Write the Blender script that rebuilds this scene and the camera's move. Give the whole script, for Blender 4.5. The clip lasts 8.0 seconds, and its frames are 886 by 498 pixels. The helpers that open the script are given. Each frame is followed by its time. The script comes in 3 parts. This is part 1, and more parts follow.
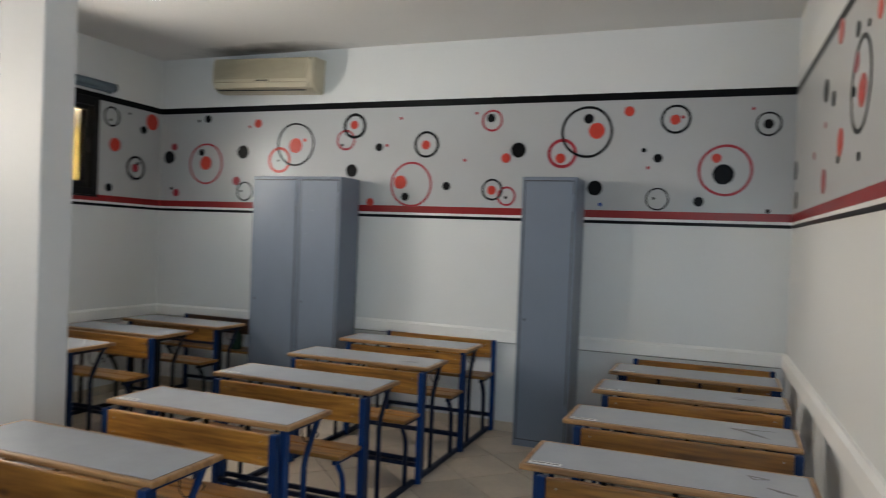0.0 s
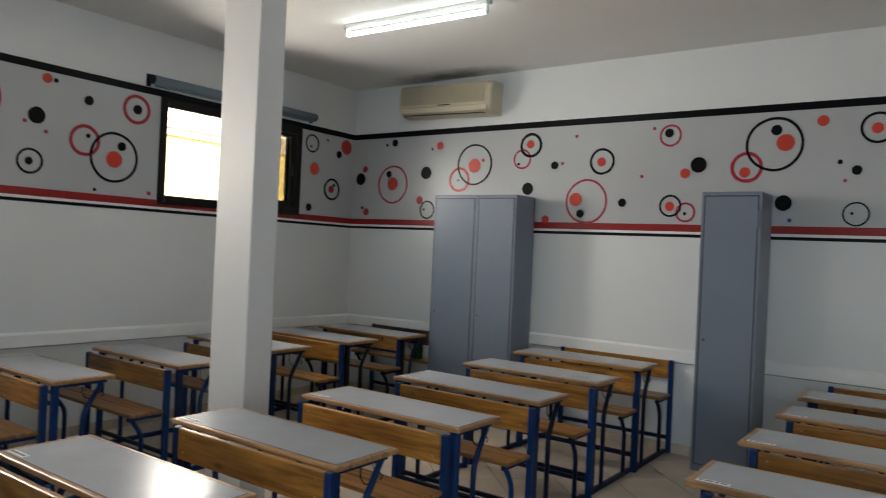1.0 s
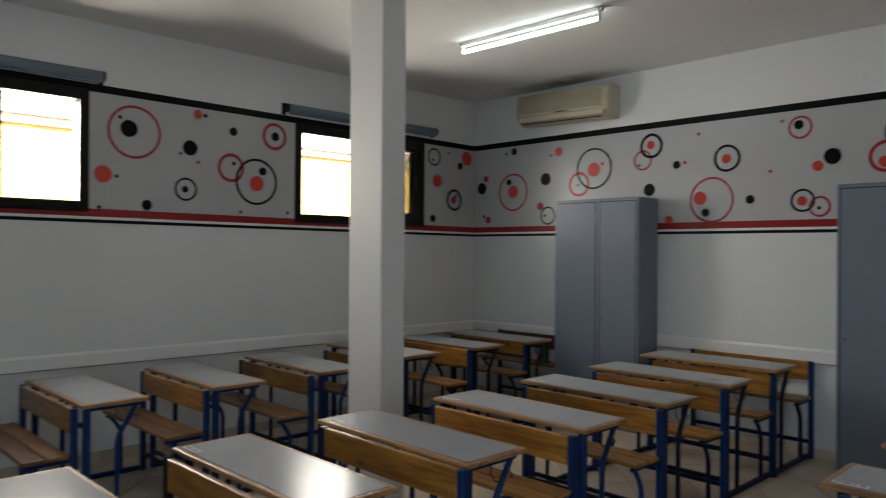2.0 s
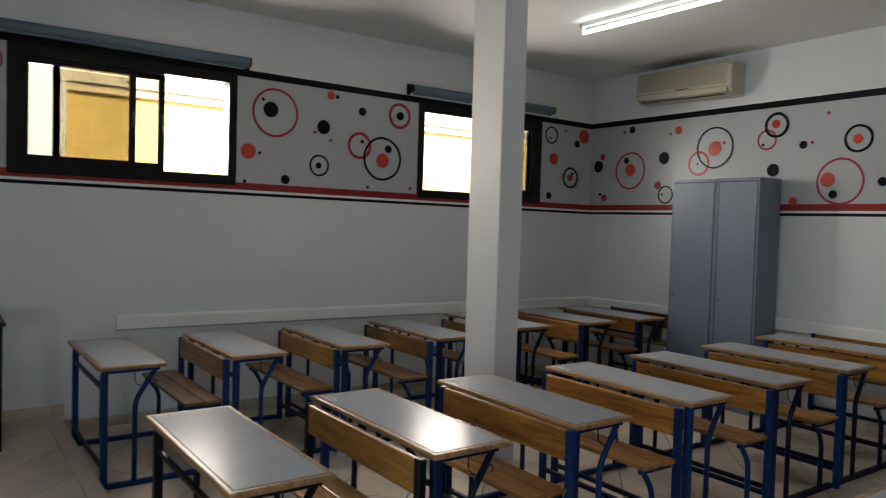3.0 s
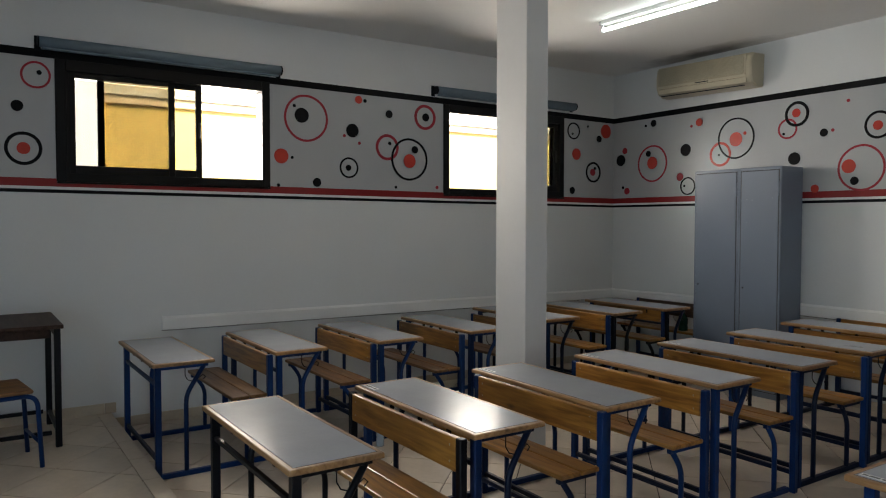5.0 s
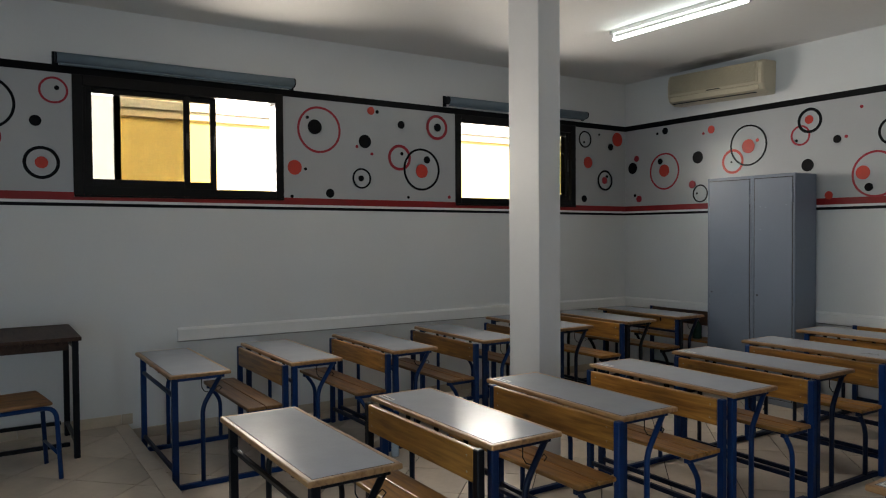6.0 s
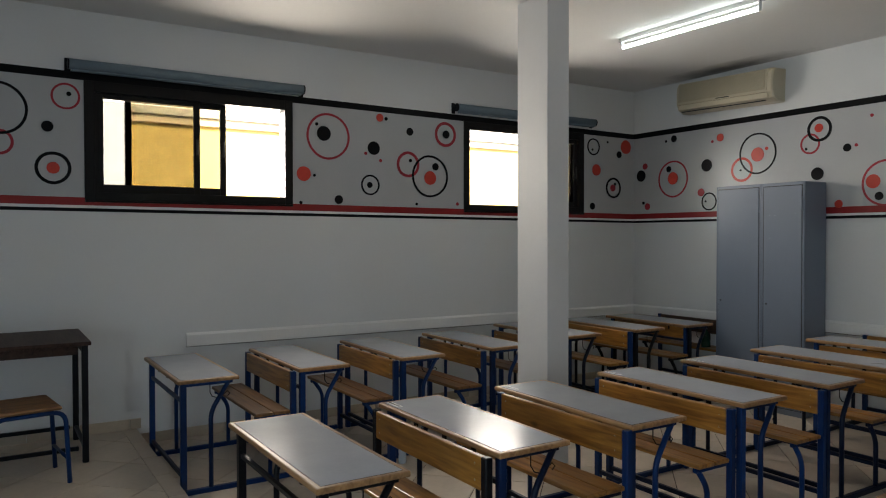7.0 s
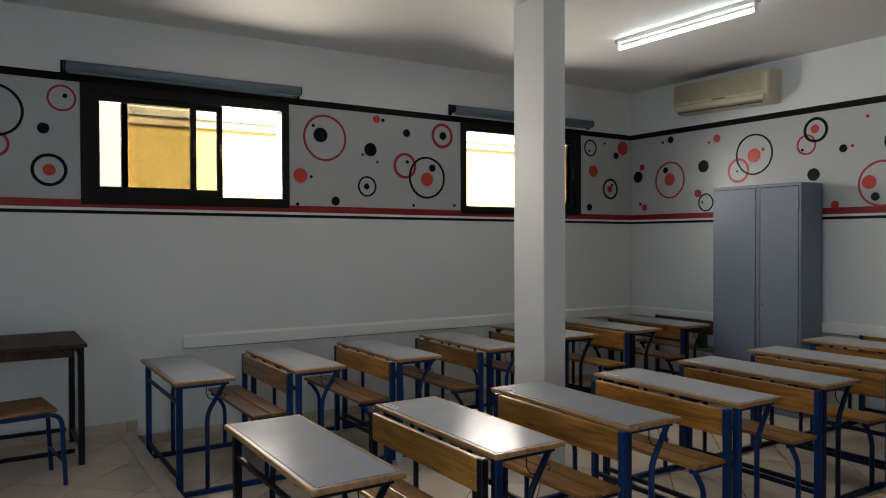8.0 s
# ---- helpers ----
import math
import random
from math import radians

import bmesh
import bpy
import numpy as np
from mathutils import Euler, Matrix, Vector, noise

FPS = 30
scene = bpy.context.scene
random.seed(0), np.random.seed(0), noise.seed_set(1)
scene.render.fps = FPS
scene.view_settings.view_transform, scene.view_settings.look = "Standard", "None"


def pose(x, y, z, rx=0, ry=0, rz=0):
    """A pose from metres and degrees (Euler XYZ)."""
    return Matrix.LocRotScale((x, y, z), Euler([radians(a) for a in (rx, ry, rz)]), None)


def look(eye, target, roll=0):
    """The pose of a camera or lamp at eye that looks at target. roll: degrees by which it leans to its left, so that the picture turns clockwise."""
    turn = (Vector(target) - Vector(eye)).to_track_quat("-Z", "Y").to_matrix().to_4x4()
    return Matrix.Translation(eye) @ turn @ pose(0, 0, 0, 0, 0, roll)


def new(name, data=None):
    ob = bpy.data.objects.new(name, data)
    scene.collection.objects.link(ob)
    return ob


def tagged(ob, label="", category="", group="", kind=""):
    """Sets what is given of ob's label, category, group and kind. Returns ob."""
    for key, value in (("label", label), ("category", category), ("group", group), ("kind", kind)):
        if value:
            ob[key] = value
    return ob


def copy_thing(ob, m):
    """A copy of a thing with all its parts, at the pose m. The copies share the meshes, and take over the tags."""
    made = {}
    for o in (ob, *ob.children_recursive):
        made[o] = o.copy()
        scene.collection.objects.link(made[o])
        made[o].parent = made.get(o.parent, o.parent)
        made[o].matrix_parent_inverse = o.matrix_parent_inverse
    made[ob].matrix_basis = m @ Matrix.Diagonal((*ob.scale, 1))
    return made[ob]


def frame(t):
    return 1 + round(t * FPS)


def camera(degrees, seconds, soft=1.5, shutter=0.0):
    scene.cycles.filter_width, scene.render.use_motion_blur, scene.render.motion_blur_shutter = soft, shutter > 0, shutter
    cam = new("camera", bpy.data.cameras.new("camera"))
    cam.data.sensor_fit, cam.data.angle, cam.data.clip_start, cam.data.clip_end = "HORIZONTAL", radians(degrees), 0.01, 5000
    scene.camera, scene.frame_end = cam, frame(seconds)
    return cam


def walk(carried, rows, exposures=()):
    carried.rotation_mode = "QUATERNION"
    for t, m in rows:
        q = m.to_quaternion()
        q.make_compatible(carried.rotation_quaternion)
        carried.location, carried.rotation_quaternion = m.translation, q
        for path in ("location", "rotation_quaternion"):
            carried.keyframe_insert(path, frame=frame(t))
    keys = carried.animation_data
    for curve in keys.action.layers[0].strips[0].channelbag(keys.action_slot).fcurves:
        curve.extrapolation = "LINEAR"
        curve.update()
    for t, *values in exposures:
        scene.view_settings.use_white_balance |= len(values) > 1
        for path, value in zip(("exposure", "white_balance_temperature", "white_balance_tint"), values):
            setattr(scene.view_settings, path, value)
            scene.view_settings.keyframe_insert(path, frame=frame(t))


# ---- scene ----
cam = camera(63.0, 8.0, 1.1, 0.5)
PATH = [
    (0, (5.17, -5.54, 1.524), (4.437, -3.679, 1.491), 2.2),
    (0.5, (5.254, -5.578, 1.514), (4.255, -3.846, 1.48), 3.4),
    (1, (5.288, -5.628, 1.5), (4.115, -4.008, 1.5), 2.6),
    (1.5, (5.334, -5.668, 1.513), (4.061, -4.126, 1.522), 1.1),
    (2, (5.4, -5.739, 1.517), (3.968, -4.343, 1.523), 0.4),
    (2.2, (5.446, -5.75, 1.519), (3.95, -4.423, 1.515), 0.2),
    (3.3, (5.611, -5.95, 1.524), (3.953, -4.836, 1.438), 2.3),
    (3.5, (5.632, -5.951, 1.528), (3.958, -4.86, 1.437), 2.3),
    (4, (5.656, -6.027, 1.518), (3.979, -4.942, 1.409), 1.0),
    (4.5, (5.698, -6.049, 1.503), (4.037, -4.939, 1.425), 0.3),
    (6, (5.703, -6.083, 1.519), (4.02, -5.003, 1.469), -0.4),
    (6.5, (5.703, -6.089, 1.517), (4.011, -5.022, 1.481), -0.1),
    (7, (5.703, -6.092, 1.525), (4.01, -5.029, 1.492), -0.1),
    (7.5, (5.702, -6.086, 1.52), (4.008, -5.022, 1.491), -0.3),
    (8, (5.709, -6.082, 1.524), (4.017, -5.014, 1.495), -0.2),
]
EXPOSURE = [(0, 3.11), (0.5, 2.91), (1.0, 2.91), (1.5, 2.64), (2.0, 2.36), (3.5, 2.46), (8.0, 2.43)]
walk(cam, [(t, look(eye, target, roll)) for t, eye, target, roll in PATH], EXPOSURE)

# ---- world, sun, lamps ----
world = bpy.data.worlds.new("sky")
scene.world = world
world.use_nodes = True
_wn = world.node_tree.nodes
_sky = _wn.new("ShaderNodeTexSky")
_sky.sky_type, _sky.sun_disc = "NISHITA", False
_sky.sun_elevation, _sky.sun_rotation = radians(52), radians(75)
world.node_tree.links.new(_sky.outputs["Color"], _wn["Background"].inputs["Color"])
_wn["Background"].inputs["Strength"].default_value = 0.12

sun_data = bpy.data.lights.new("sun", "SUN")
sun_data.energy, sun_data.angle, sun_data.color = 5.0, radians(0.5), (1.0, 0.93, 0.82)
sun = new("sun", sun_data)
sun.matrix_world = look((9, -2, 12), (-0.3, -4.4, 0))


def window_lamp(y0, y1, z0, z1, x, watts, color, spread):
    d = bpy.data.lights.new("window_daylight", "AREA")
    d.shape, d.size, d.size_y, d.energy, d.color = "RECTANGLE", y1 - y0, z1 - z0, watts, color
    ob = new("window_daylight", d)
    c = Vector((x, (y0 + y1) / 2, (z0 + z1) / 2))
    d.spread = radians(spread)
    ob.matrix_world = look(c, c + Vector((1, 0, -0.06)))
    return ob


DAY = (1.0, 0.93, 0.84)
window_lamp(-4.49, -4.03, 1.85, 2.56, -0.16, 5.0, (1.0, 0.90, 0.77), 145)
window_lamp(-2.20, -1.51, 1.83, 2.54, -0.16, 4.3, DAY, 120)
# lamp in an assumed doorway behind the camera, added for cool light from there
door_data = bpy.data.lights.new("assumed_door_light", "AREA")
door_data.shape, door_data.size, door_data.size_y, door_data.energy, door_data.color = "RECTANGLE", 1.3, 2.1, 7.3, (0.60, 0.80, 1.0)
new("assumed_door_light", door_data).matrix_world = look((5.85, -8.3, 1.13), (5.55, -7.3, 1.13))

# ---- materials ----


def material(name, color, rough=0.5, metal=0.0, vary=0.08, scale=6.0, fine=60.0, bump=0.1, spec=0.5, coat=0.0, tint=0.0):
    """Paint-like surface: colour that wanders at two scales, uneven gloss and a fine relief."""
    m = bpy.data.materials.new(name)
    m.use_nodes = True
    nt = m.node_tree
    b = nt.nodes["Principled BSDF"]
    co = nt.nodes.new("ShaderNodeTexCoord")
    n1 = nt.nodes.new("ShaderNodeTexNoise")
    n1.inputs["Scale"].default_value, n1.inputs["Detail"].default_value = scale, 5
    n2 = nt.nodes.new("ShaderNodeTexNoise")
    n2.inputs["Scale"].default_value, n2.inputs["Detail"].default_value = fine, 3
    for n in (n1, n2):
        nt.links.new(co.outputs["Object"], n.inputs["Vector"])
    mix = nt.nodes.new("ShaderNodeMath")
    mix.operation = "MULTIPLY_ADD"
    mix.inputs[1].default_value = 0.35
    nt.links.new(n2.outputs["Fac"], mix.inputs[0])
    nt.links.new(n1.outputs["Fac"], mix.inputs[2])
    val = nt.nodes.new("ShaderNodeMapRange")
    val.inputs["From Min"].default_value, val.inputs["From Max"].default_value = 0.35, 1.0
    val.inputs["To Min"].default_value, val.inputs["To Max"].default_value = 1 - vary, 1 + vary
    nt.links.new(mix.outputs[0], val.inputs["Value"])
    hsv = nt.nodes.new("ShaderNodeHueSaturation")
    hsv.inputs["Color"].default_value = (*color, 1)
    nt.links.new(val.outputs["Result"], hsv.inputs["Value"])
    if tint:
        info = nt.nodes.new("ShaderNodeObjectInfo")
        r = nt.nodes.new("ShaderNodeMapRange")
        r.inputs["To Min"].default_value, r.inputs["To Max"].default_value = 1 - tint, 1 + tint
        nt.links.new(info.outputs["Random"], r.inputs["Value"])
        mm = nt.nodes.new("ShaderNodeMath")
        mm.operation = "MULTIPLY"
        nt.links.new(val.outputs["Result"], mm.inputs[0])
        nt.links.new(r.outputs["Result"], mm.inputs[1])
        nt.links.new(mm.outputs[0], hsv.inputs["Value"])
    nt.links.new(hsv.outputs["Color"], b.inputs["Base Color"])
    rr = nt.nodes.new("ShaderNodeMapRange")
    rr.inputs["To Min"].default_value, rr.inputs["To Max"].default_value = rough * 0.85, min(1, rough * 1.15)
    nt.links.new(n1.outputs["Fac"], rr.inputs["Value"])
    nt.links.new(rr.outputs["Result"], b.inputs["Roughness"])
    b.inputs["Metallic"].default_value = metal
    b.inputs["Specular IOR Level"].default_value = spec
    b.inputs["Coat Weight"].default_value = coat
    if bump:
        bp = nt.nodes.new("ShaderNodeBump")
        bp.inputs["Strength"].default_value, bp.inputs["Distance"].default_value = bump, 0.004
        nt.links.new(mix.outputs[0], bp.inputs["Height"])
        nt.links.new(bp.outputs["Normal"], b.inputs["Normal"])
    return m


def wood(name, dark, light, rough=0.4, coat=0.15, along="X"):
    """Varnished board: long grain, slow colour bands and dark knots, each board different."""
    m = bpy.data.materials.new(name)
    m.use_nodes = True
    nt = m.node_tree
    b = nt.nodes["Principled BSDF"]
    co = nt.nodes.new("ShaderNodeTexCoord")
    info = nt.nodes.new("ShaderNodeObjectInfo")
    add = nt.nodes.new("ShaderNodeVectorMath")
    add.operation = "MULTIPLY_ADD"
    add.inputs[1].default_value = (37, 19, 11)
    nt.links.new(info.outputs["Random"], add.inputs[0])
    nt.links.new(co.outputs["Object"], add.inputs[2])
    mp = nt.nodes.new("ShaderNodeMapping")
    mp.inputs["Scale"].default_value = (1.2, 14, 14) if along == "X" else (14, 1.2, 14)
    nt.links.new(add.outputs[0], mp.inputs["Vector"])
    g = nt.nodes.new("ShaderNodeTexNoise")
    g.inputs["Scale"].default_value, g.inputs["Detail"].default_value, g.inputs["Distortion"].default_value = 3.0, 8, 0.6
    nt.links.new(mp.outputs["Vector"], g.inputs["Vector"])
    s = nt.nodes.new("ShaderNodeTexNoise")
    s.inputs["Scale"].default_value, s.inputs["Detail"].default_value = 2.2, 3
    nt.links.new(add.outputs[0], s.inputs["Vector"])
    k = nt.nodes.new("ShaderNodeTexVoronoi")
    k.inputs["Scale"].default_value = 4.2
    mk = nt.nodes.new("ShaderNodeMapping")
    mk.inputs["Scale"].default_value = (0.55, 1.3, 1.3)
    nt.links.new(add.outputs[0], mk.inputs["Vector"])
    nt.links.new(mk.outputs["Vector"], k.inputs["Vector"])
    knot = nt.nodes.new("ShaderNodeMapRange")
    knot.inputs["From Min"].default_value, knot.inputs["From Max"].default_value = 0.04, 0.10
    knot.inputs["To Min"].default_value, knot.inputs["To Max"].default_value = 0.35, 1.0
    nt.links.new(k.outputs["Distance"], knot.inputs["Value"])
    ramp = nt.nodes.new("ShaderNodeValToRGB")
    ramp.color_ramp.elements[0].position, ramp.color_ramp.elements[0].color = 0.32, (*dark, 1)
    ramp.color_ramp.elements[1].position, ramp.color_ramp.elements[1].color = 0.68, (*light, 1)
    nt.links.new(g.outputs["Fac"], ramp.inputs["Fac"])
    v = nt.nodes.new("ShaderNodeMapRange")
    v.inputs["To Min"].default_value, v.inputs["To Max"].default_value = 0.5, 1.35
    nt.links.new(s.outputs["Fac"], v.inputs["Value"])
    own = nt.nodes.new("ShaderNodeMapRange")
    own.inputs["To Min"].default_value, own.inputs["To Max"].default_value = 0.78, 1.18
    nt.links.new(info.outputs["Random"], own.inputs["Value"])
    vv = nt.nodes.new("ShaderNodeMath")
    vv.operation = "MULTIPLY"
    nt.links.new(v.outputs["Result"], vv.inputs[0])
    nt.links.new(own.outputs["Result"], vv.inputs[1])
    v3 = nt.nodes.new("ShaderNodeMath")
    v3.operation = "MULTIPLY"
    nt.links.new(vv.outputs[0], v3.inputs[0])
    nt.links.new(knot.outputs["Result"], v3.inputs[1])
    hsv = nt.nodes.new("ShaderNodeHueSaturation")
    nt.links.new(ramp.outputs["Color"], hsv.inputs["Color"])
    nt.links.new(v3.outputs[0], hsv.inputs["Value"])
    nt.links.new(hsv.outputs["Color"], b.inputs["Base Color"])
    b.inputs["Roughness"].default_value = rough
    b.inputs["Coat Weight"].default_value, b.inputs["Coat Roughness"].default_value = coat, 0.25
    bp = nt.nodes.new("ShaderNodeBump")
    bp.inputs["Strength"].default_value, bp.inputs["Distance"].default_value = 0.12, 0.002
    nt.links.new(g.outputs["Fac"], bp.inputs["Height"])
    nt.links.new(bp.outputs["Normal"], b.inputs["Normal"])
    return m


def glass(name, tint, rough=0.0):
    m = bpy.data.materials.new(name)
    m.use_nodes = True
    nt = m.node_tree
    b = nt.nodes["Principled BSDF"]
    b.inputs["Base Color"].default_value = (*tint, 1)
    b.inputs["Transmission Weight"].default_value, b.inputs["Roughness"].default_value, b.inputs["IOR"].default_value = 1.0, rough, 1.02
    return m


def glow(name, color, strength):
    m = bpy.data.materials.new(name)
    m.use_nodes = True
    b = m.node_tree.nodes["Principled BSDF"]
    b.inputs["Base Color"].default_value = (0.8, 0.8, 0.8, 1)
    b.inputs["Emission Color"].default_value, b.inputs["Emission Strength"].default_value = (*color, 1), strength
    return m


WALL = material("wall_paint", (0.71, 0.72, 0.72), 0.40, vary=0.035, scale=1.3, fine=45, bump=0.25)
CEIL = material("ceiling_paint", (0.74, 0.73, 0.71), 0.7, vary=0.05, scale=0.8, fine=40, bump=0.2)
BAND = material("grey_band_paint", (0.44, 0.45, 0.46), 0.31, vary=0.04, scale=2.0, fine=50, bump=0.2)
BLACK = material("black_paint", (0.005, 0.005, 0.006), 0.31, vary=0.2, scale=5, bump=0.1, spec=0.1)
RED = material("red_paint", (0.27, 0.013, 0.014), 0.31, vary=0.12, scale=9, bump=0.1, spec=0.35)
REDDOT = material("coral_red_paint", (0.54, 0.048, 0.030), 0.31, vary=0.12, scale=9, bump=0.1, spec=0.35)
BLUEDOT = material("blue_dot_paint", (0.02, 0.07, 0.30), 0.35, vary=0.1)
ROSE = material("crimson_paint", (0.35, 0.022, 0.036), 0.31, vary=0.12, scale=9, bump=0.1, spec=0.35)
WHITE = material("white_line_paint", (0.78, 0.78, 0.77), 0.5, vary=0.05, scale=5)
TRIM = material("white_trim_paint", (0.81, 0.81, 0.80), 0.45, vary=0.04, scale=3, fine=30)
PILLAR = material("pillar_paint", (0.70, 0.70, 0.70), 0.5, vary=0.035, scale=2.2, fine=35, bump=0.35)
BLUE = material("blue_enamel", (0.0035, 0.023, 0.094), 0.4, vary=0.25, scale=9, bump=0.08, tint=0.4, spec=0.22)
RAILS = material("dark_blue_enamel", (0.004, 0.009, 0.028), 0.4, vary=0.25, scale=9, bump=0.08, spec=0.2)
DARKSTEEL = material("dark_enamel", (0.004, 0.0045, 0.007), 0.4, vary=0.25, scale=9, bump=0.08, spec=0.2)
LAMINATE = material("grey_laminate", (0.40, 0.42, 0.46), 0.23, vary=0.07, scale=5, fine=70, bump=0.0, tint=0.05, spec=0.10)
WOOD = wood("varnished_pine", (0.19, 0.074, 0.011), (0.45, 0.205, 0.034), 0.38, 0.25)
WOODSEAT = wood("worn_pine", (0.13, 0.056, 0.018), (0.29, 0.14, 0.045), 0.45)
DARKBOARD = wood("dark_stained_pine", (0.045, 0.020, 0.010), (0.10, 0.047, 0.022), 0.42)
WARMSEAT = wood("varnished_bench_pine", (0.19, 0.080, 0.015), (0.44, 0.205, 0.040), 0.38, 0.25)
EDGE = wood("beech_edge", (0.24, 0.115, 0.042), (0.45, 0.25, 0.105), 0.4)
BROWN = wood("dark_brown_board", (0.030, 0.017, 0.013), (0.066, 0.037, 0.027), 0.5, 0.0)
BROWN.node_tree.nodes["Principled BSDF"].inputs["Specular IOR Level"].default_value = 0.15
LOCKER = material("locker_enamel", (0.170, 0.202, 0.262), 0.33, vary=0.06, scale=2.5, fine=70, bump=0.05)
SCUFF = material("locker_scuff", (0.30, 0.35, 0.42), 0.5)
LOCKDARK = material("locker_gap", (0.03, 0.03, 0.035), 0.6)
TILE = material("beige_floor_tile", (0.57, 0.485, 0.39), 0.45, vary=0.16, scale=3.5, fine=26, bump=0.06, tint=0.09)
GROUT = material("dark_grout", (0.055, 0.045, 0.038), 0.9, vary=0.2, scale=12)
SKIRT = material("beige_skirting_tile", (0.53, 0.45, 0.35), 0.35, vary=0.12, scale=5, tint=0.08)
ALU = material("black_aluminium", (0.006, 0.0055, 0.0055), 0.4, vary=0.15, scale=7, bump=0.03, spec=0.2)
BLIND = material("blue_grey_fabric", (0.155, 0.205, 0.245), 0.75, vary=0.1, scale=14, fine=160, bump=0.25)
CREAM = material("aged_cream_plastic", (0.54, 0.48, 0.355), 0.4, vary=0.06, scale=4, bump=0.02)
CREAMDARK = material("aged_cream_grille", (0.40, 0.355, 0.255), 0.5, vary=0.1, scale=8)
DARK = material("dark_plastic", (0.02, 0.02, 0.02), 0.5)
RAILSHADE = material("rail_shadow", (0.16, 0.15, 0.135), 0.8, vary=0.4, scale=9)
PAPER = material("white_paper", (0.75, 0.75, 0.74), 0.6, vary=0.04)
SEAM = material("dirty_seam", (0.085, 0.058, 0.036), 0.7, vary=0.4, scale=12)
INK = material("black_ink", (0.14, 0.14, 0.14), 0.6)
CHROME = material("steel", (0.45, 0.45, 0.46), 0.3, metal=1.0)
TUBE = glow("lit_tube", (0.88, 1.0, 0.97), 2.1)
TINTED = glass("bronze_tinted_glass", (0.325, 0.315, 0.285))
DEEPTINT = glass("deep_bronze_glass", (0.20, 0.19, 0.165))
PALETINT = glass("pale_bronze_glass", (0.60, 0.56, 0.42))
OCHRE = material("ochre_render", (0.78, 0.55, 0.18), 0.8, vary=0.12, scale=1.2, fine=14, bump=0.3)
OCHREBAND = material("terracotta_band", (0.80, 0.62, 0.42), 0.8, vary=0.1, scale=3)
GREENGLASS = material("green_plastic", (0.012, 0.045, 0.026), 0.15, vary=0.1)
CLEARPET = material("clear_plastic", (0.45, 0.52, 0.58), 0.12, vary=0.05)
BLUECAP = material("blue_cap", (0.02, 0.10, 0.45), 0.4)
CREAMWALL = material("cream_render", (0.82, 0.77, 0.66), 0.8, vary=0.08, scale=2)
GLAREWALL = material("glare_white", (0.82, 0.81, 0.78), 0.8, vary=0.06, scale=1.5)
GREYGLASS = material("dark_window_glass", (0.06, 0.09, 0.09), 0.1)
ASPHALT = material("asphalt", (0.06, 0.06, 0.06), 0.9, vary=0.2, scale=4)

# dark mottled patch on the ceiling above the air conditioner
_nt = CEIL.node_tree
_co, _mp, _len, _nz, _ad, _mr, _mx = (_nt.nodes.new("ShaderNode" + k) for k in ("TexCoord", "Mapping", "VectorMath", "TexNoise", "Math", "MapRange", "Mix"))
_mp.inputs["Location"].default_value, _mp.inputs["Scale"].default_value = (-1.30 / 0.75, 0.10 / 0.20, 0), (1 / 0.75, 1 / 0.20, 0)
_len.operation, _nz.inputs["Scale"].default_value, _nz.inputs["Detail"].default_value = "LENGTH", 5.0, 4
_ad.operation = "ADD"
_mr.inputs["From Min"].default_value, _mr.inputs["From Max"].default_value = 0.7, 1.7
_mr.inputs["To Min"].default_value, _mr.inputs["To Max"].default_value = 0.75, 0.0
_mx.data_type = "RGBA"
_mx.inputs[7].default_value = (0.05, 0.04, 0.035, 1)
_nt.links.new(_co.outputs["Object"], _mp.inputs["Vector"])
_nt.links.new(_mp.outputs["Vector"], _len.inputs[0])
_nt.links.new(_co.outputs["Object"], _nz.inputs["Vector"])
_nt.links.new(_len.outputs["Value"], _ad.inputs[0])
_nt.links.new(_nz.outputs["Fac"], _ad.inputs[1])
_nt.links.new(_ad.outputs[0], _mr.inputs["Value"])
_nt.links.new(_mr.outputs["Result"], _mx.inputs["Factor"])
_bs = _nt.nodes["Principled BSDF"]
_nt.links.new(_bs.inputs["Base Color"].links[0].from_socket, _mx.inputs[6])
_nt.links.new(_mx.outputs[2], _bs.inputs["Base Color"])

# ---- mesh helpers ----


def box(bm, x0, x1, y0, y1, z0, z1, bevel=0.0, seg=1):
    r = bmesh.ops.create_cube(bm, size=1)
    for v in r["verts"]:
        v.co = Vector((x0 + (v.co.x + 0.5) * (x1 - x0), y0 + (v.co.y + 0.5) * (y1 - y0), z0 + (v.co.z + 0.5) * (z1 - z0)))
    if bevel:
        es = {e for v in r["verts"] for e in v.link_edges}
        bmesh.ops.bevel(bm, geom=list(es), offset=bevel, segments=seg, affect="EDGES", profile=0.5)


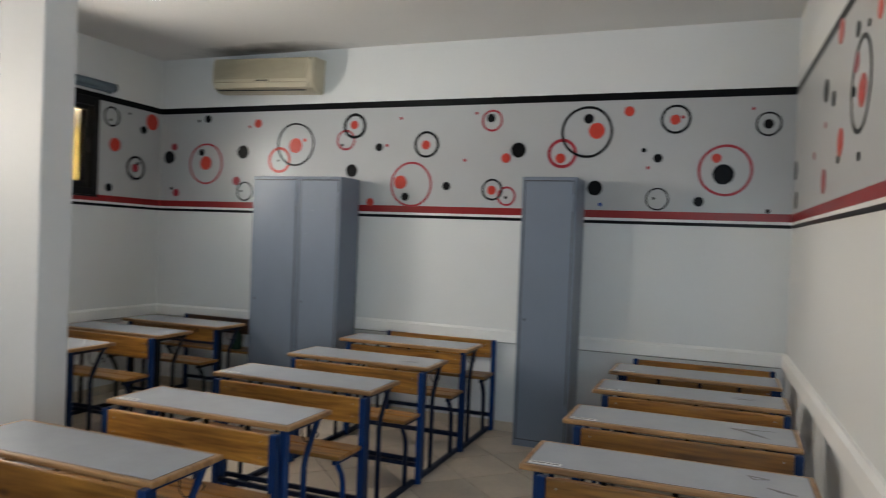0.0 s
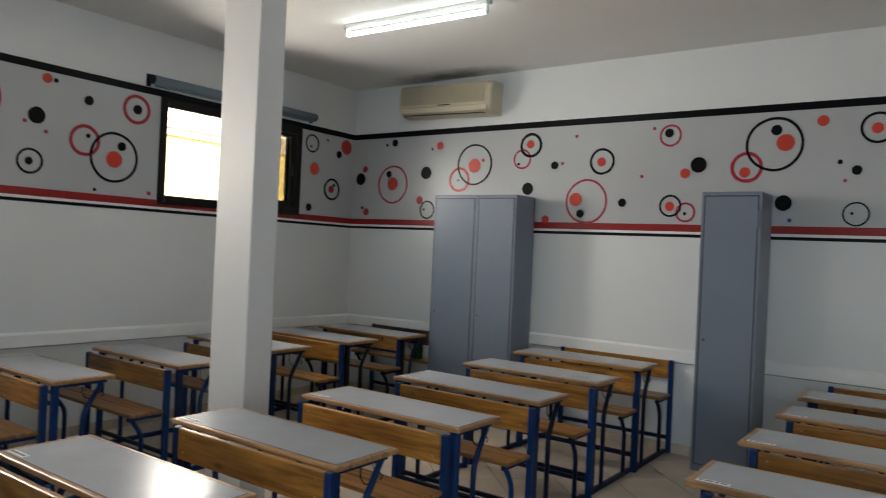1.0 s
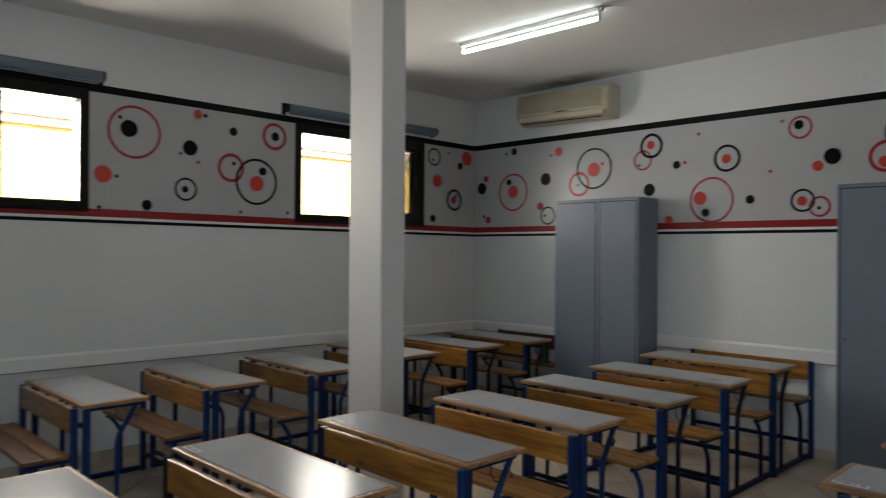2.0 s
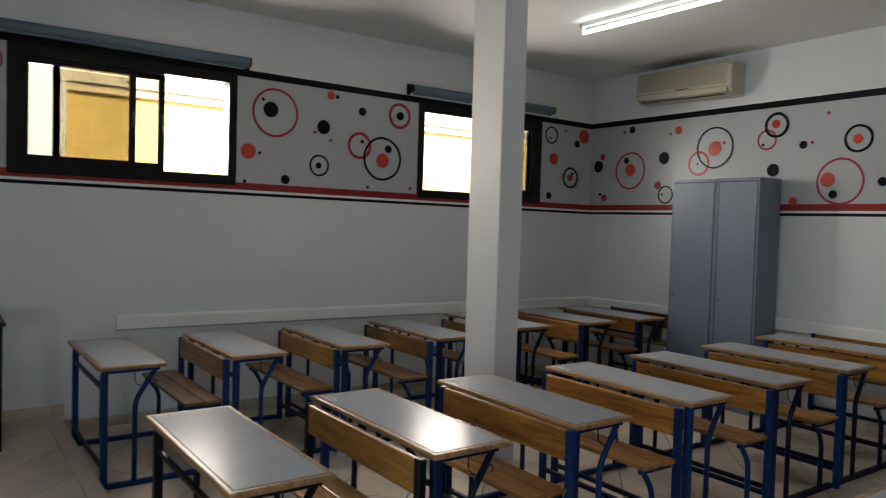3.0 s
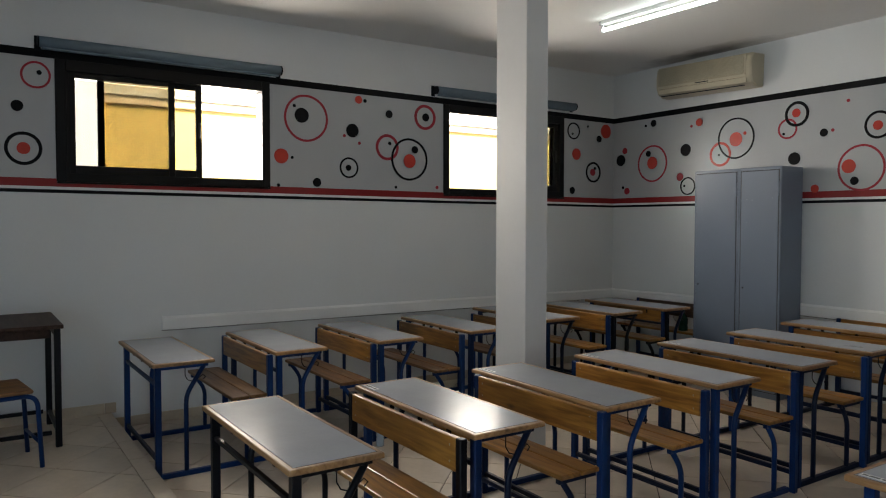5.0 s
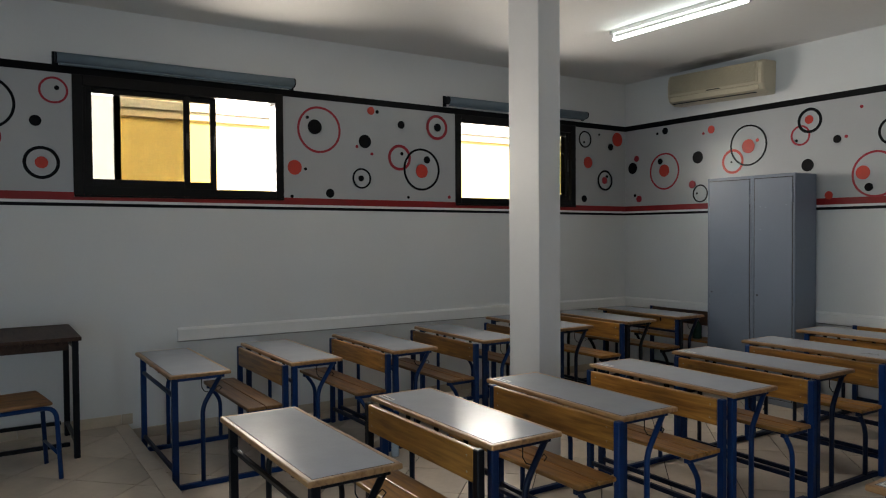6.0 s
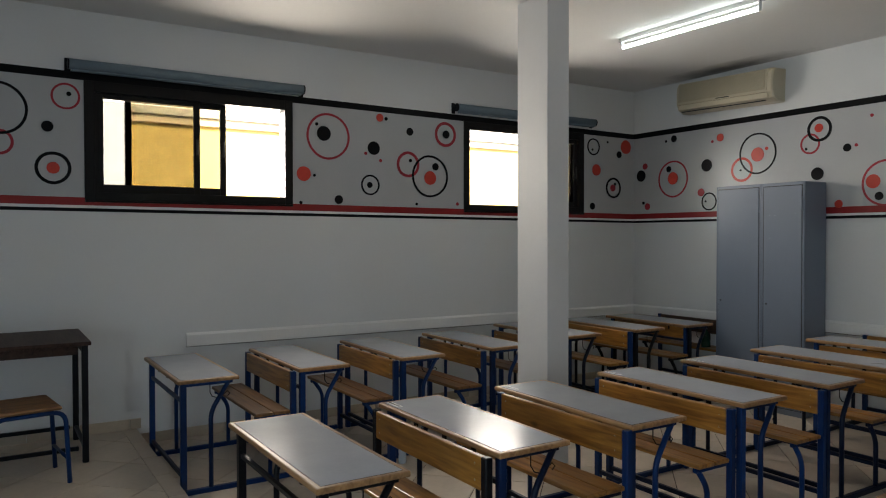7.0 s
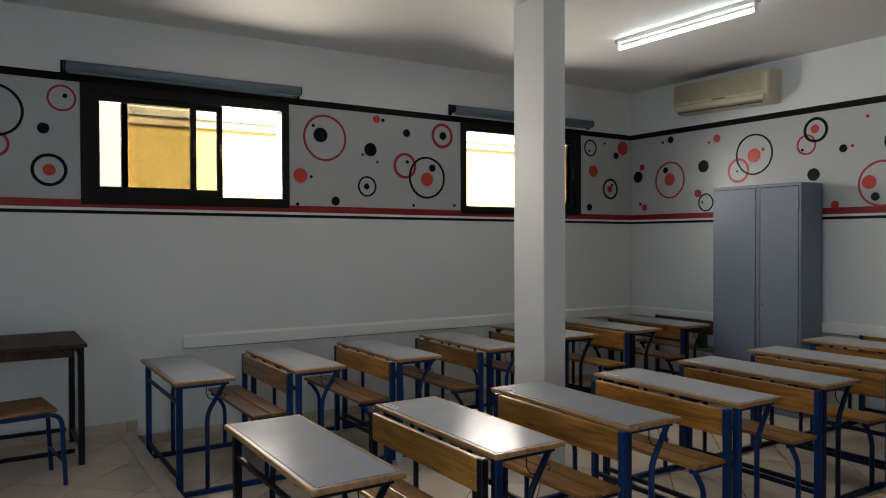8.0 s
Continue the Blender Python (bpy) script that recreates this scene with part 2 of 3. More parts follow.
def tube(bm, pts, r, sides=10):
    """A bent pipe through pts, with capped ends."""
    pts = [Vector(p) for p in pts]
    rings = []
    for i, p in enumerate(pts):
        a = (p - pts[i - 1]).normalized() if i else (pts[1] - p).normalized()
        b = (pts[i + 1] - p).normalized() if i < len(pts) - 1 else a
        d = (a + b).normalized()
        side = d.cross(Vector((1, 0, 0)))
        if side.length < 0.2:
            side = d.cross(Vector((0, 1, 0)))
        side.normalize()
        up = d.cross(side)
        rings.append([bm.verts.new(p + r * (math.cos(t) * side + math.sin(t) * up)) for t in (2 * math.pi * k / sides for k in range(sides))])
    for u, v in zip(rings, rings[1:]):
        for k in range(sides):
            f = bm.faces.new((u[k], u[(k + 1) % sides], v[(k + 1) % sides], v[k]))
            f.smooth = True
    bm.faces.new(rings[0][::-1])
    bm.faces.new(rings[-1])


def bend(p, q, s, r=0.05, n=4):
    """The corner q between p and s as a rounded run of points."""
    p, q, s = Vector(p), Vector(q), Vector(s)
    a, b = q + (p - q).normalized() * r, q + (s - q).normalized() * r
    return [a.lerp(q, t).lerp(q.lerp(b, t), t) for t in (k / n for k in range(n + 1))]


def turned(bm, profile, sides=20, smooth=True):
    """A body of revolution about z from (radius, height) pairs."""
    rings = [[bm.verts.new((r * math.cos(2 * math.pi * k / sides), r * math.sin(2 * math.pi * k / sides), z)) for k in range(sides)] for r, z in profile]
    for u, v in zip(rings, rings[1:]):
        for k in range(sides):
            f = bm.faces.new((u[k], u[(k + 1) % sides], v[(k + 1) % sides], v[k]))
            f.smooth = smooth
    bm.faces.new(rings[0][::-1])
    bm.faces.new(rings[-1])


def part(name, bm, mat, parent=None, label=""):
    me = bpy.data.meshes.new(name)
    bmesh.ops.recalc_face_normals(bm, faces=bm.faces)
    bm.to_mesh(me)
    bm.free()
    me.materials.append(mat)
    ob = new(name, me)
    if parent:
        ob.parent = parent
    return tagged(ob, label)


def block(name, mat, parent, x0, x1, y0, y1, z0, z1, bevel=0.0, label="", seg=1):
    bm = bmesh.new()
    box(bm, x0, x1, y0, y1, z0, z1, bevel, seg)
    return part(name, bm, mat, parent, label)


def thing(name, at, label, category, group=""):
    e = new(name)
    e.empty_display_size = 0.1
    e.matrix_world = Matrix.Translation(at) if not isinstance(at, Matrix) else at
    return tagged(e, label, category, group)


def structure(ob, label="", category=""):
    return tagged(ob, label, category, "", "structure")


# ---- plan ----
CEILING = 3.13
RIGHT, SLANT = 5.575, 0.030   # the right-hand wall runs slightly out of square
PLAT_Y, PLAT_Z = -5.203, 0.117
END_Y, FAR_X = -8.2, 7.4
T = 0.22
STEP_Y = -4.3                 # where the right-hand wall jumps back


def rx(y):
    return RIGHT - SLANT * y


# ---- setting ----
structure(block("floor", GROUT, None, -T, FAR_X + T, END_Y - T, T, -0.25, -0.006), "screed and dark joints under the floor tiles", "floor")
bm = bmesh.new()
box(bm, 0.0, FAR_X, END_Y, PLAT_Y + 0.01, -0.006, PLAT_Z - 0.006)
platform = structure(part("platform", bm, GROUT), "low raised tiled platform at the front of the classroom", "platform")
structure(block("ceiling", CEIL, None, -T, FAR_X + T, END_Y - T, T, CEILING, CEILING + 0.25), "plain off-white painted plaster ceiling", "ceiling")

WINDOWS = ((-5.515, -3.970, 1.790, 2.643), (-2.281, -0.750, 1.772, 2.624))
bm = bmesh.new()
ys = [END_Y - T] + [v for w in WINDOWS for v in w[:2]] + [T]
for i in range(0, len(ys), 2):
    box(bm, -T, 0, ys[i], ys[i + 1], 0, CEILING)
for y0, y1, z0, z1 in WINDOWS:
    box(bm, -T, 0, y0, y1, 0, z0)
    box(bm, -T, 0, y0, y1, z1, CEILING)
wall_west = structure(part("wall_west", bm, WALL), "white painted window wall with a patterned band", "wall")
bm = bmesh.new()
box(bm, 0, FAR_X + T, 0, T, 0, CEILING)
wall_north = structure(part("wall_north", bm, WALL), "white painted back wall with a patterned band", "wall")
bm = bmesh.new()
vs = [bm.verts.new(p) for p in ((rx(0), 0, 0), (FAR_X, 0, 0), (FAR_X, STEP_Y, 0), (rx(STEP_Y), STEP_Y, 0))]
f = bm.faces.new(vs)
for v in bmesh.ops.extrude_face_region(bm, geom=[f])["geom"]:
    if isinstance(v, bmesh.types.BMVert):
        v.co.z = CEILING
wall_east = structure(part("wall_east", bm, WALL), "white painted side wall with a patterned band", "wall")
structure(block("wall_recess", WALL, None, FAR_X, FAR_X + T, END_Y - T, 0, 0, CEILING), "plain white painted wall", "wall")
# unseen wall; its doorway is added to let the cool lamp in
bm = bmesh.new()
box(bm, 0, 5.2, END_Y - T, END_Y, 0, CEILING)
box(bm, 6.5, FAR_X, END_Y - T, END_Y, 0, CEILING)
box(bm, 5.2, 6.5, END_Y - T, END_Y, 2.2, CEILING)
structure(part("wall_south", bm, WALL), "plain white painted wall with an assumed, unseen doorway", "wall")

# The square column in the aisle
structure(block("pillar", PILLAR, None, 1.72, 2.04, -2.98, -2.793, 0, CEILING, 0.006, seg=2), "square white painted concrete column", "pillar")

# ---- painted band ----


def west_top(y):
    return 2.662 - 0.0058 * y


def west_low(y):
    return 1.677 - 0.0062 * y


def strip(name, mat, parent, a, b, lift, label=""):
    """A painted strip on a wall, between two (place, low, high) ends, standing lift proud of it."""
    (pa, la, ha), (pb, lb, hb) = a, b
    nrm = Vector((0, 0, 1)).cross(pb - pa).normalized()
    bm = bmesh.new()
    q = [Vector((pa.x, pa.y, la)), Vector((pb.x, pb.y, lb)), Vector((pb.x, pb.y, hb)), Vector((pa.x, pa.y, ha))]
    lo = [bm.verts.new(p - 0.002 * nrm) for p in q]
    hi = [bm.verts.new(p + lift * nrm) for p in q]
    bm.faces.new(hi)
    bm.faces.new(lo[::-1])
    for i in range(4):
        bm.faces.new((lo[i], lo[(i + 1) % 4], hi[(i + 1) % 4], hi[i]))
    return part(name, bm, mat, parent, label)


def band(wall, p, q, low_p, low_q, top_p, top_q, gaps=()):
    """Grey field, black line above, red, white and black lines below, from p to q."""
    def at(s):
        return p.lerp(q, s), (low_p + (low_q - low_p) * s), (top_p + (top_q - top_p) * s)
    cuts = [0.0] + [g for gap in gaps for g in gap] + [1.0]
    for i in range(0, len(cuts), 2):
        a, b = at(cuts[i]), at(cuts[i + 1])
        strip("grey_field", BAND, wall, (a[0], a[1] + 0.10, a[2] - 0.055), (b[0], b[1] + 0.10, b[2] - 0.055), 0.002, "pale grey painted band")
    a, b = at(0), at(1)
    for name, mat, lo, hi in (("lower_line", BLACK, 0.0, 0.024), ("white_line", WHITE, 0.024, 0.044), ("red_line", RED, 0.044, 0.10)):
        strip(name, mat, wall, (a[0], a[1] + lo, a[1] + hi), (b[0], b[1] + lo, b[1] + hi), 0.003)
    strip("upper_line", BLACK, wall, (a[0], a[2] - 0.055, a[2]), (b[0], b[2] - 0.055, b[2]), 0.003)


V = Vector
y_a, y_b = END_Y, -0.001
band(wall_west, V((0, y_b, 0)), V((0, y_a, 0)), west_low(y_b), west_low(y_a), west_top(y_b), west_top(y_a),
     [((y_b - w[1]) / (y_b - y_a), (y_b - w[0]) / (y_b - y_a)) for w in WINDOWS[::-1]])
band(wall_north, V((rx(0) - 0.001, 0, 0)), V((0.004, 0, 0)), 1.673, 1.677, 2.655, 2.662)
band(wall_east, V((rx(STEP_Y), STEP_Y + 0.002, 0)), V((rx(0), -0.004, 0)), 1.673, 1.673, 2.655, 2.655)

WALLS = {"w": (wall_west, V((0, 0, 0)), V((0, -1, 0)), V((1, 0, 0))), "n": (wall_north, V((0, 0, 0)), V((1, 0, 0)), V((0, -1, 0))),
         "e": (wall_east, V((rx(0), 0, 0)), V((SLANT, -1, 0)).normalized(), V((-1, -SLANT, 0)).normalized())}
PAINTS = {"b": BLUEDOT, "k": BLACK, "r": REDDOT, "c": ROSE}


def dot(wall, u, z, r, paint="k", ring=0.0):
    """A painted dot, or a ring of that line width, at u along the wall."""
    owner, o, along, out = WALLS[wall]
    n = 40 if r > 0.05 else 20
    lift = (0.0045 if ring else 0.0055) + (0.0012 if paint == "k" else 0.0)
    bm = bmesh.new()
    wob = random.uniform(0, 6.3)

    def loop(rad, h):
        return [bm.verts.new(o + along * (u + rad * math.cos(t)) + V((0, 0, z + rad * (1 + 0.012 * math.sin(3 * t + wob)) * math.sin(t))) + out * h)
                for t in (2 * math.pi * k / n for k in range(n))]
    top, low = loop(r, lift), loop(r, 0.001)
    for k in range(n):
        bm.faces.new((low[k], low[(k + 1) % n], top[(k + 1) % n], top[k]))
    if ring:
        tin, lin = loop(r - ring, lift), loop(r - ring, 0.001)
        for k in range(n):
            j = (k + 1) % n
            bm.faces.new((top[k], top[j], tin[j], tin[k]))
            bm.faces.new((tin[k], tin[j], lin[j], lin[k]))
    else:
        bm.faces.new(top)
    part("painted_ring" if ring else "painted_dot", bm, PAINTS[paint], owner)


dot("w", 3.655, 2.378, 0.196, "c", 0.0191)
dot("w", 3.696, 2.399, 0.062, "k")
dot("w", 3.761, 2.474, 0.014, "k")
dot("w", 3.168, 2.577, 0.035, "r")
dot("w", 3.106, 2.572, 0.016, "k")
dot("w", 2.865, 2.476, 0.035, "k")
dot("w", 2.484, 2.479, 0.116, "c", 0.0264)
dot("w", 2.478, 2.479, 0.037, "k")
dot("w", 3.229, 2.305, 0.059, "k")
dot("w", 3.306, 2.256, 0.014, "c")
dot("w", 3.162, 2.200, 0.014, "c")
dot("w", 2.883, 2.180, 0.117, "c", 0.0256)
dot("w", 2.859, 2.217, 0.016, "k")
dot("w", 2.651, 2.083, 0.193, "k", 0.0196)
dot("w", 2.651, 2.068, 0.063, "r")
dot("w", 2.595, 2.174, 0.034, "k")
dot("w", 3.876, 2.053, 0.061, "r")
dot("w", 3.782, 2.044, 0.013, "k")
dot("w", 3.262, 1.982, 0.090, "k", 0.0155)
dot("w", 3.268, 1.982, 0.026, "k")
dot("w", 3.562, 1.846, 0.038, "k")
dot("w", 3.902, 1.814, 0.014, "k")
dot("w", 2.795, 1.826, 0.013, "k")
dot("w", 2.352, 1.836, 0.016, "c")
dot("w", 6.037, 2.398, 0.180, "k", 0.0188)
dot("w", 6.030, 2.172, 0.087, "c", 0.0189)
dot("w", 5.629, 2.515, 0.093, "c", 0.0147)
dot("w", 5.608, 2.533, 0.016, "k")
dot("w", 5.743, 2.297, 0.038, "k")
dot("w", 5.710, 2.011, 0.114, "k", 0.0222)
dot("w", 5.710, 2.011, 0.041, "r")
dot("w", 0.612, 2.487, 0.090, "k", 0.0151)
dot("w", 0.628, 2.456, 0.012, "k")
dot("w", 0.404, 2.549, 0.012, "k")
dot("w", 0.128, 2.513, 0.076, "r")
dot("w", 0.232, 2.425, 0.037, "k")
dot("w", 0.569, 2.242, 0.061, "r")
dot("w", 0.317, 2.057, 0.112, "k", 0.0211)
dot("w", 0.325, 2.057, 0.038, "c")
dot("w", 0.291, 2.101, 0.016, "k")
dot("w", 0.627, 1.853, 0.037, "k")
dot("n", 0.457, 2.534, 0.014, "k")
dot("n", 0.560, 2.551, 0.036, "k")
dot("n", 0.113, 2.193, 0.062, "k")
dot("n", 0.169, 2.293, 0.034, "c")
dot("n", 0.548, 2.131, 0.194, "c", 0.0184)
dot("n", 0.548, 2.137, 0.065, "r")
dot("n", 0.495, 2.237, 0.032, "k")
dot("n", 0.147, 1.893, 0.016, "k")
dot("n", 0.203, 1.853, 0.037, "c")
dot("n", 0.970, 2.238, 0.061, "k")
dot("n", 1.127, 2.497, 0.039, "r")
dot("n", 1.036, 2.468, 0.014, "c")
dot("n", 0.904, 1.971, 0.040, "c")
dot("n", 1.000, 1.875, 0.090, "k", 0.0140)
dot("n", 0.960, 1.878, 0.011, "k")
dot("n", 1.535, 2.302, 0.193, "k", 0.0164)
dot("n", 1.535, 2.291, 0.066, "r")
dot("n", 1.628, 2.339, 0.016, "r")
dot("n", 1.368, 2.162, 0.117, "r", 0.0234)
dot("n", 1.356, 2.158, 0.010, "k")
dot("n", 2.129, 2.453, 0.110, "k", 0.0249)
dot("n", 2.123, 2.463, 0.038, "r")
dot("n", 2.045, 2.333, 0.090, "c", 0.0170)
dot("n", 2.010, 2.291, 0.012, "k")
dot("n", 2.567, 2.510, 0.014, "c")
dot("n", 2.369, 2.268, 0.034, "k")
dot("n", 2.444, 2.282, 0.014, "c")
dot("n", 2.112, 2.068, 0.055, "k")
dot("n", 2.808, 2.287, 0.111, "k", 0.0203)
dot("n", 2.802, 2.283, 0.038, "r")
dot("n", 3.152, 2.155, 0.014, "c")
dot("n", 2.678, 1.954, 0.189, "c", 0.0177)
dot("n", 2.580, 1.972, 0.057, "r")
dot("n", 2.628, 1.851, 0.034, "k")
dot("n", 2.997, 1.944, 0.035, "k")
dot("n", 2.300, 1.799, 0.035, "r")
dot("n", 3.372, 2.472, 0.088, "c", 0.0164)
dot("n", 3.362, 2.492, 0.035, "k")
dot("n", 3.241, 2.534, 0.013, "c")
dot("n", 3.598, 2.234, 0.060, "k")
dot("n", 3.498, 2.171, 0.039, "r")
dot("n", 3.392, 1.918, 0.088, "k", 0.0164)
dot("n", 3.388, 1.914, 0.037, "r")
dot("n", 3.512, 1.868, 0.078, "c", 0.0163)
dot("n", 3.508, 1.858, 0.013, "k")
dot("n", 4.132, 2.367, 0.198, "k", 0.0201)
dot("n", 4.207, 2.375, 0.061, "r")
dot("n", 4.144, 2.468, 0.038, "k")
dot("n", 3.948, 2.204, 0.115, "c", 0.0256)
dot("n", 3.936, 2.167, 0.039, "r")
dot("n", 4.209, 1.940, 0.057, "k")
dot("n", 4.254, 1.816, 0.015, "b")
dot("n", 4.444, 2.516, 0.038, "r")
dot("n", 4.778, 2.450, 0.107, "k", 0.0179)
dot("n", 4.774, 2.446, 0.037, "r")
dot("n", 4.829, 2.464, 0.012, "c")
dot("n", 5.400, 2.402, 0.086, "k", 0.0133)
dot("n", 5.400, 2.402, 0.034, "k")
dot("n", 5.298, 2.512, 0.012, "c")
dot("n", 4.560, 2.224, 0.017, "k")
dot("n", 4.663, 2.165, 0.033, "k")
dot("n", 4.594, 2.094, 0.012, "c")
dot("n", 5.127, 2.076, 0.186, "c", 0.0191)
dot("n", 5.067, 2.164, 0.034, "r")
dot("n", 5.117, 2.048, 0.073, "k")
dot("n", 4.668, 1.864, 0.084, "k", 0.0114)
dot("n", 4.644, 1.868, 0.010, "k")
dot("n", 4.957, 1.850, 0.036, "k")
dot("n", 5.418, 1.790, 0.016, "k")
dot("e", 1.701, 2.560, 0.060, "r")
dot("e", 1.319, 2.359, 0.060, "k")
dot("e", 1.567, 2.271, 0.038, "k")
dot("e", 1.337, 2.178, 0.018, "c")
dot("e", 1.801, 2.027, 0.066, "r")
dot("e", 0.120, 2.064, 0.066, "k")
dot("e", 1.351, 1.885, 0.064, "c")
dot("e", 0.200, 1.859, 0.058, "k")
dot("e", 0.973, 2.060, 0.022, "c")
dot("e", 1.763, 1.952, 0.020, "k")
dot("e", 2.225, 2.200, 0.200, "k", 0.0200)
dot("e", 2.263, 2.170, 0.068, "r")
dot("e", 2.117, 2.317, 0.045, "c")
dot("e", 2.086, 2.199, 0.022, "k")
dot("e", 2.246, 1.910, 0.019, "k")
dot("e", 2.342, 2.415, 0.016, "k")
dot("e", 2.120, 2.452, 0.034, "k")
dot("e", 2.530, 2.413, 0.039, "r")

# ---- rails and skirting ----

def rail(p, q, za, zb, tall=0.102):
    p, q = V(p), V(q)
    d = (q - p).normalized()
    out = V((0, 0, 1)).cross(d)
    bm = bmesh.new()
    prof = [(-0.002, 0), (0.024, 0), (0.030, 0.005), (0.030, tall - 0.016), (0.014, tall), (-0.002, tall)]
    a = [bm.verts.new(p + out * o + V((0, 0, za + z))) for o, z in prof]
    b = [bm.verts.new(q + out * o + V((0, 0, zb + z))) for o, z in prof]
    n = len(prof)
    for i in range(n):
        bm.faces.new((a[i], a[(i + 1) % n], b[(i + 1) % n], b[i]))
    bm.faces.new(a)
    bm.faces.new(b[::-1])
    ob = structure(part("trim", bm, TRIM), "white painted wooden wall rail", "wall rail")
    # thin dark strip under the rail, standing in for its shadow on the wall
    gap = bmesh.new()
    side = [(-0.002, -0.007), (0.003, -0.007), (0.003, 0.0015), (-0.002, 0.0015)]
    a = [gap.verts.new(p + out * o + V((0, 0, za + z))) for o, z in side]
    b = [gap.verts.new(q + out * o + V((0, 0, zb + z))) for o, z in side]
    for i in range(4):
        gap.faces.new((a[i], a[(i + 1) % 4], b[(i + 1) % 4], b[i]))
    gap.faces.new(a)
    gap.faces.new(b[::-1])
    part("rail_shadow", gap, RAILSHADE, ob, "dark strip painting the shadow along the lower edge")
    return ob


rail((0, -0.02, 0), (0, -4.828, 0), 0.670, 0.695)
rail((rx(0) - 0.02, 0, 0), (1.802, 0, 0), 0.705, 0.706)
rail((1.800, 0, 0), (0.0, 0, 0), 0.692, 0.670)
rail((rx(STEP_Y), STEP_Y, 0), (rx(0), -0.02, 0), 0.705, 0.705)


def skirting(p, q, z, name="baseboard"):
    """A row of skirting tiles with fine joints, from p to q."""
    p, q = V(p), V(q)
    d = (q - p).normalized()
    L = (q - p).length
    root = structure(new(name), "beige skirting tiles along the wall", "skirting")
    rot = Matrix.Translation(V((p.x, p.y, z))) @ Matrix.Rotation(math.atan2(d.y, d.x), 4, "Z")
    root.matrix_world = rot
    x, cache = 0.0, {}
    while x < L - 0.01:
        w = min(0.33, L - x)
        key = round(w, 3)
        if key not in cache:
            bm = bmesh.new()
            box(bm, 0.0015, w - 0.0015, -0.010, 0.002, 0.0, 0.075, 0.0015)
            me = bpy.data.meshes.new("skirting_tile")
            bm.to_mesh(me)
            bm.free()
            me.materials.append(SKIRT)
            cache[key] = me
        ob = new("skirting_tile", cache[key])
        ob.parent = root
        ob.location = (x, 0, 0)
        x += 0.33
    return root


skirting((0, PLAT_Y, 0), (0, 0, 0), 0)
skirting((0, END_Y, 0), (0, PLAT_Y + 0.05, 0), PLAT_Z)
skirting((0, 0, 0), (rx(0), 0, 0), 0)
skirting((rx(0), 0, 0), (rx(STEP_Y), STEP_Y, 0), 0)

# ---- windows ----


def frame_bars(bm, y0, y1, z0, z1, x0, x1, side, top, low):
    box(bm, x0, x1, y0, y0 + side, z0, z1, 0.003)
    box(bm, x0, x1, y1 - side, y1, z0, z1, 0.003)
    box(bm, x0, x1, y0 + side, y1 - side, z1 - top, z1, 0.003)
    box(bm, x0, x1, y0 + side, y1 - side, z0, z0 + low, 0.003)


def window(name, w, sashes, glazing, jamb=0.072):
    y0, y1, z0, z1 = w
    root = structure(new(name), "black aluminium sliding window with bronze tinted panes, part open", "window")
    bm = bmesh.new()
    frame_bars(bm, y0 + 0.002, y1 - 0.002, z0 + 0.002, z1 - 0.002, -0.13, 0.012, 0.065, 0.078, 0.06)
    box(bm, -0.055, 0.004, y0 + 0.064, y0 + jamb, z0 + 0.06, z1 - 0.08, 0.003)
    part("window_frame", bm, ALU, root)
    block("window_sill", ALU, root, -0.21, 0.02, y0 + 0.003, y1 - 0.003, z0 - 0.012, z0 + 0.001, 0.003)
    for k, (a, b, x) in enumerate(sashes):
        bm = bmesh.new()
        frame_bars(bm, a, b, z0 + 0.055, z1 - 0.073, x - 0.016, x + 0.016, 0.045, 0.045, 0.065)
        s = part("sash", bm, ALU, root)
        p = block("pane", glazing[k], s, x - 0.003, x + 0.003, a + 0.04, b - 0.04, z0 + 0.12, z1 - 0.13)
        p.visible_shadow = False
        block("handle", DARK, s, x + 0.016, x + 0.03, b - 0.03, b - 0.015, (z0 + z1) / 2 - 0.06, (z0 + z1) / 2 + 0.06, 0.003)
    return root


window("window_1", WINDOWS[0], ((-5.432, -4.708, -0.03), (-5.236, -4.496, -0.075)), (DEEPTINT, PALETINT), 0.088)
window("window_2", WINDOWS[1], ((-1.508, -0.828, -0.03), (-1.553, -0.83, -0.075)), (TINTED, TINTED))


def roller(y0, y1, z):
    """A rolled-up fabric blind on end brackets over a window."""
    t = thing("roller_blind", (0.0, (y0 + y1) / 2, z), "rolled-up blue-grey fabric roller blind above a window", "roller blind", "blinds over the windows")
    h = (y1 - y0) / 2
    bm = bmesh.new()
    tube(bm, [(0.062, -h, 0), (0.062, -h * 0.4, 0.001), (0.062, h * 0.4, -0.002), (0.062, h, 0)], 0.037, 18)
    part("fabric_roll", bm, BLIND, t)
    block("bottom_bar", BLIND, t, 0.045, 0.075, -h + 0.02, h - 0.02, -0.050, -0.036, 0.003, "pale hem bar")
    for s in (-1, 1):
        b = bmesh.new()
        tube(b, [(0.062, s * h - 0.005, 0), (0.062, s * h + 0.005, 0)], 0.038, 20)
        box(b, 0.0, 0.05, s * h - 0.003, s * h + 0.003, -0.012, 0.012, 0.001)
        box(b, 0.0, 0.006, s * h - 0.02, s * h + 0.02, -0.05, 0.05, 0.002)
        part("bracket", b, DARKSTEEL, t, "dark end bracket")
    return t


roller(-5.615, -3.898, 2.733)
roller(-2.396, -0.651, 2.73)

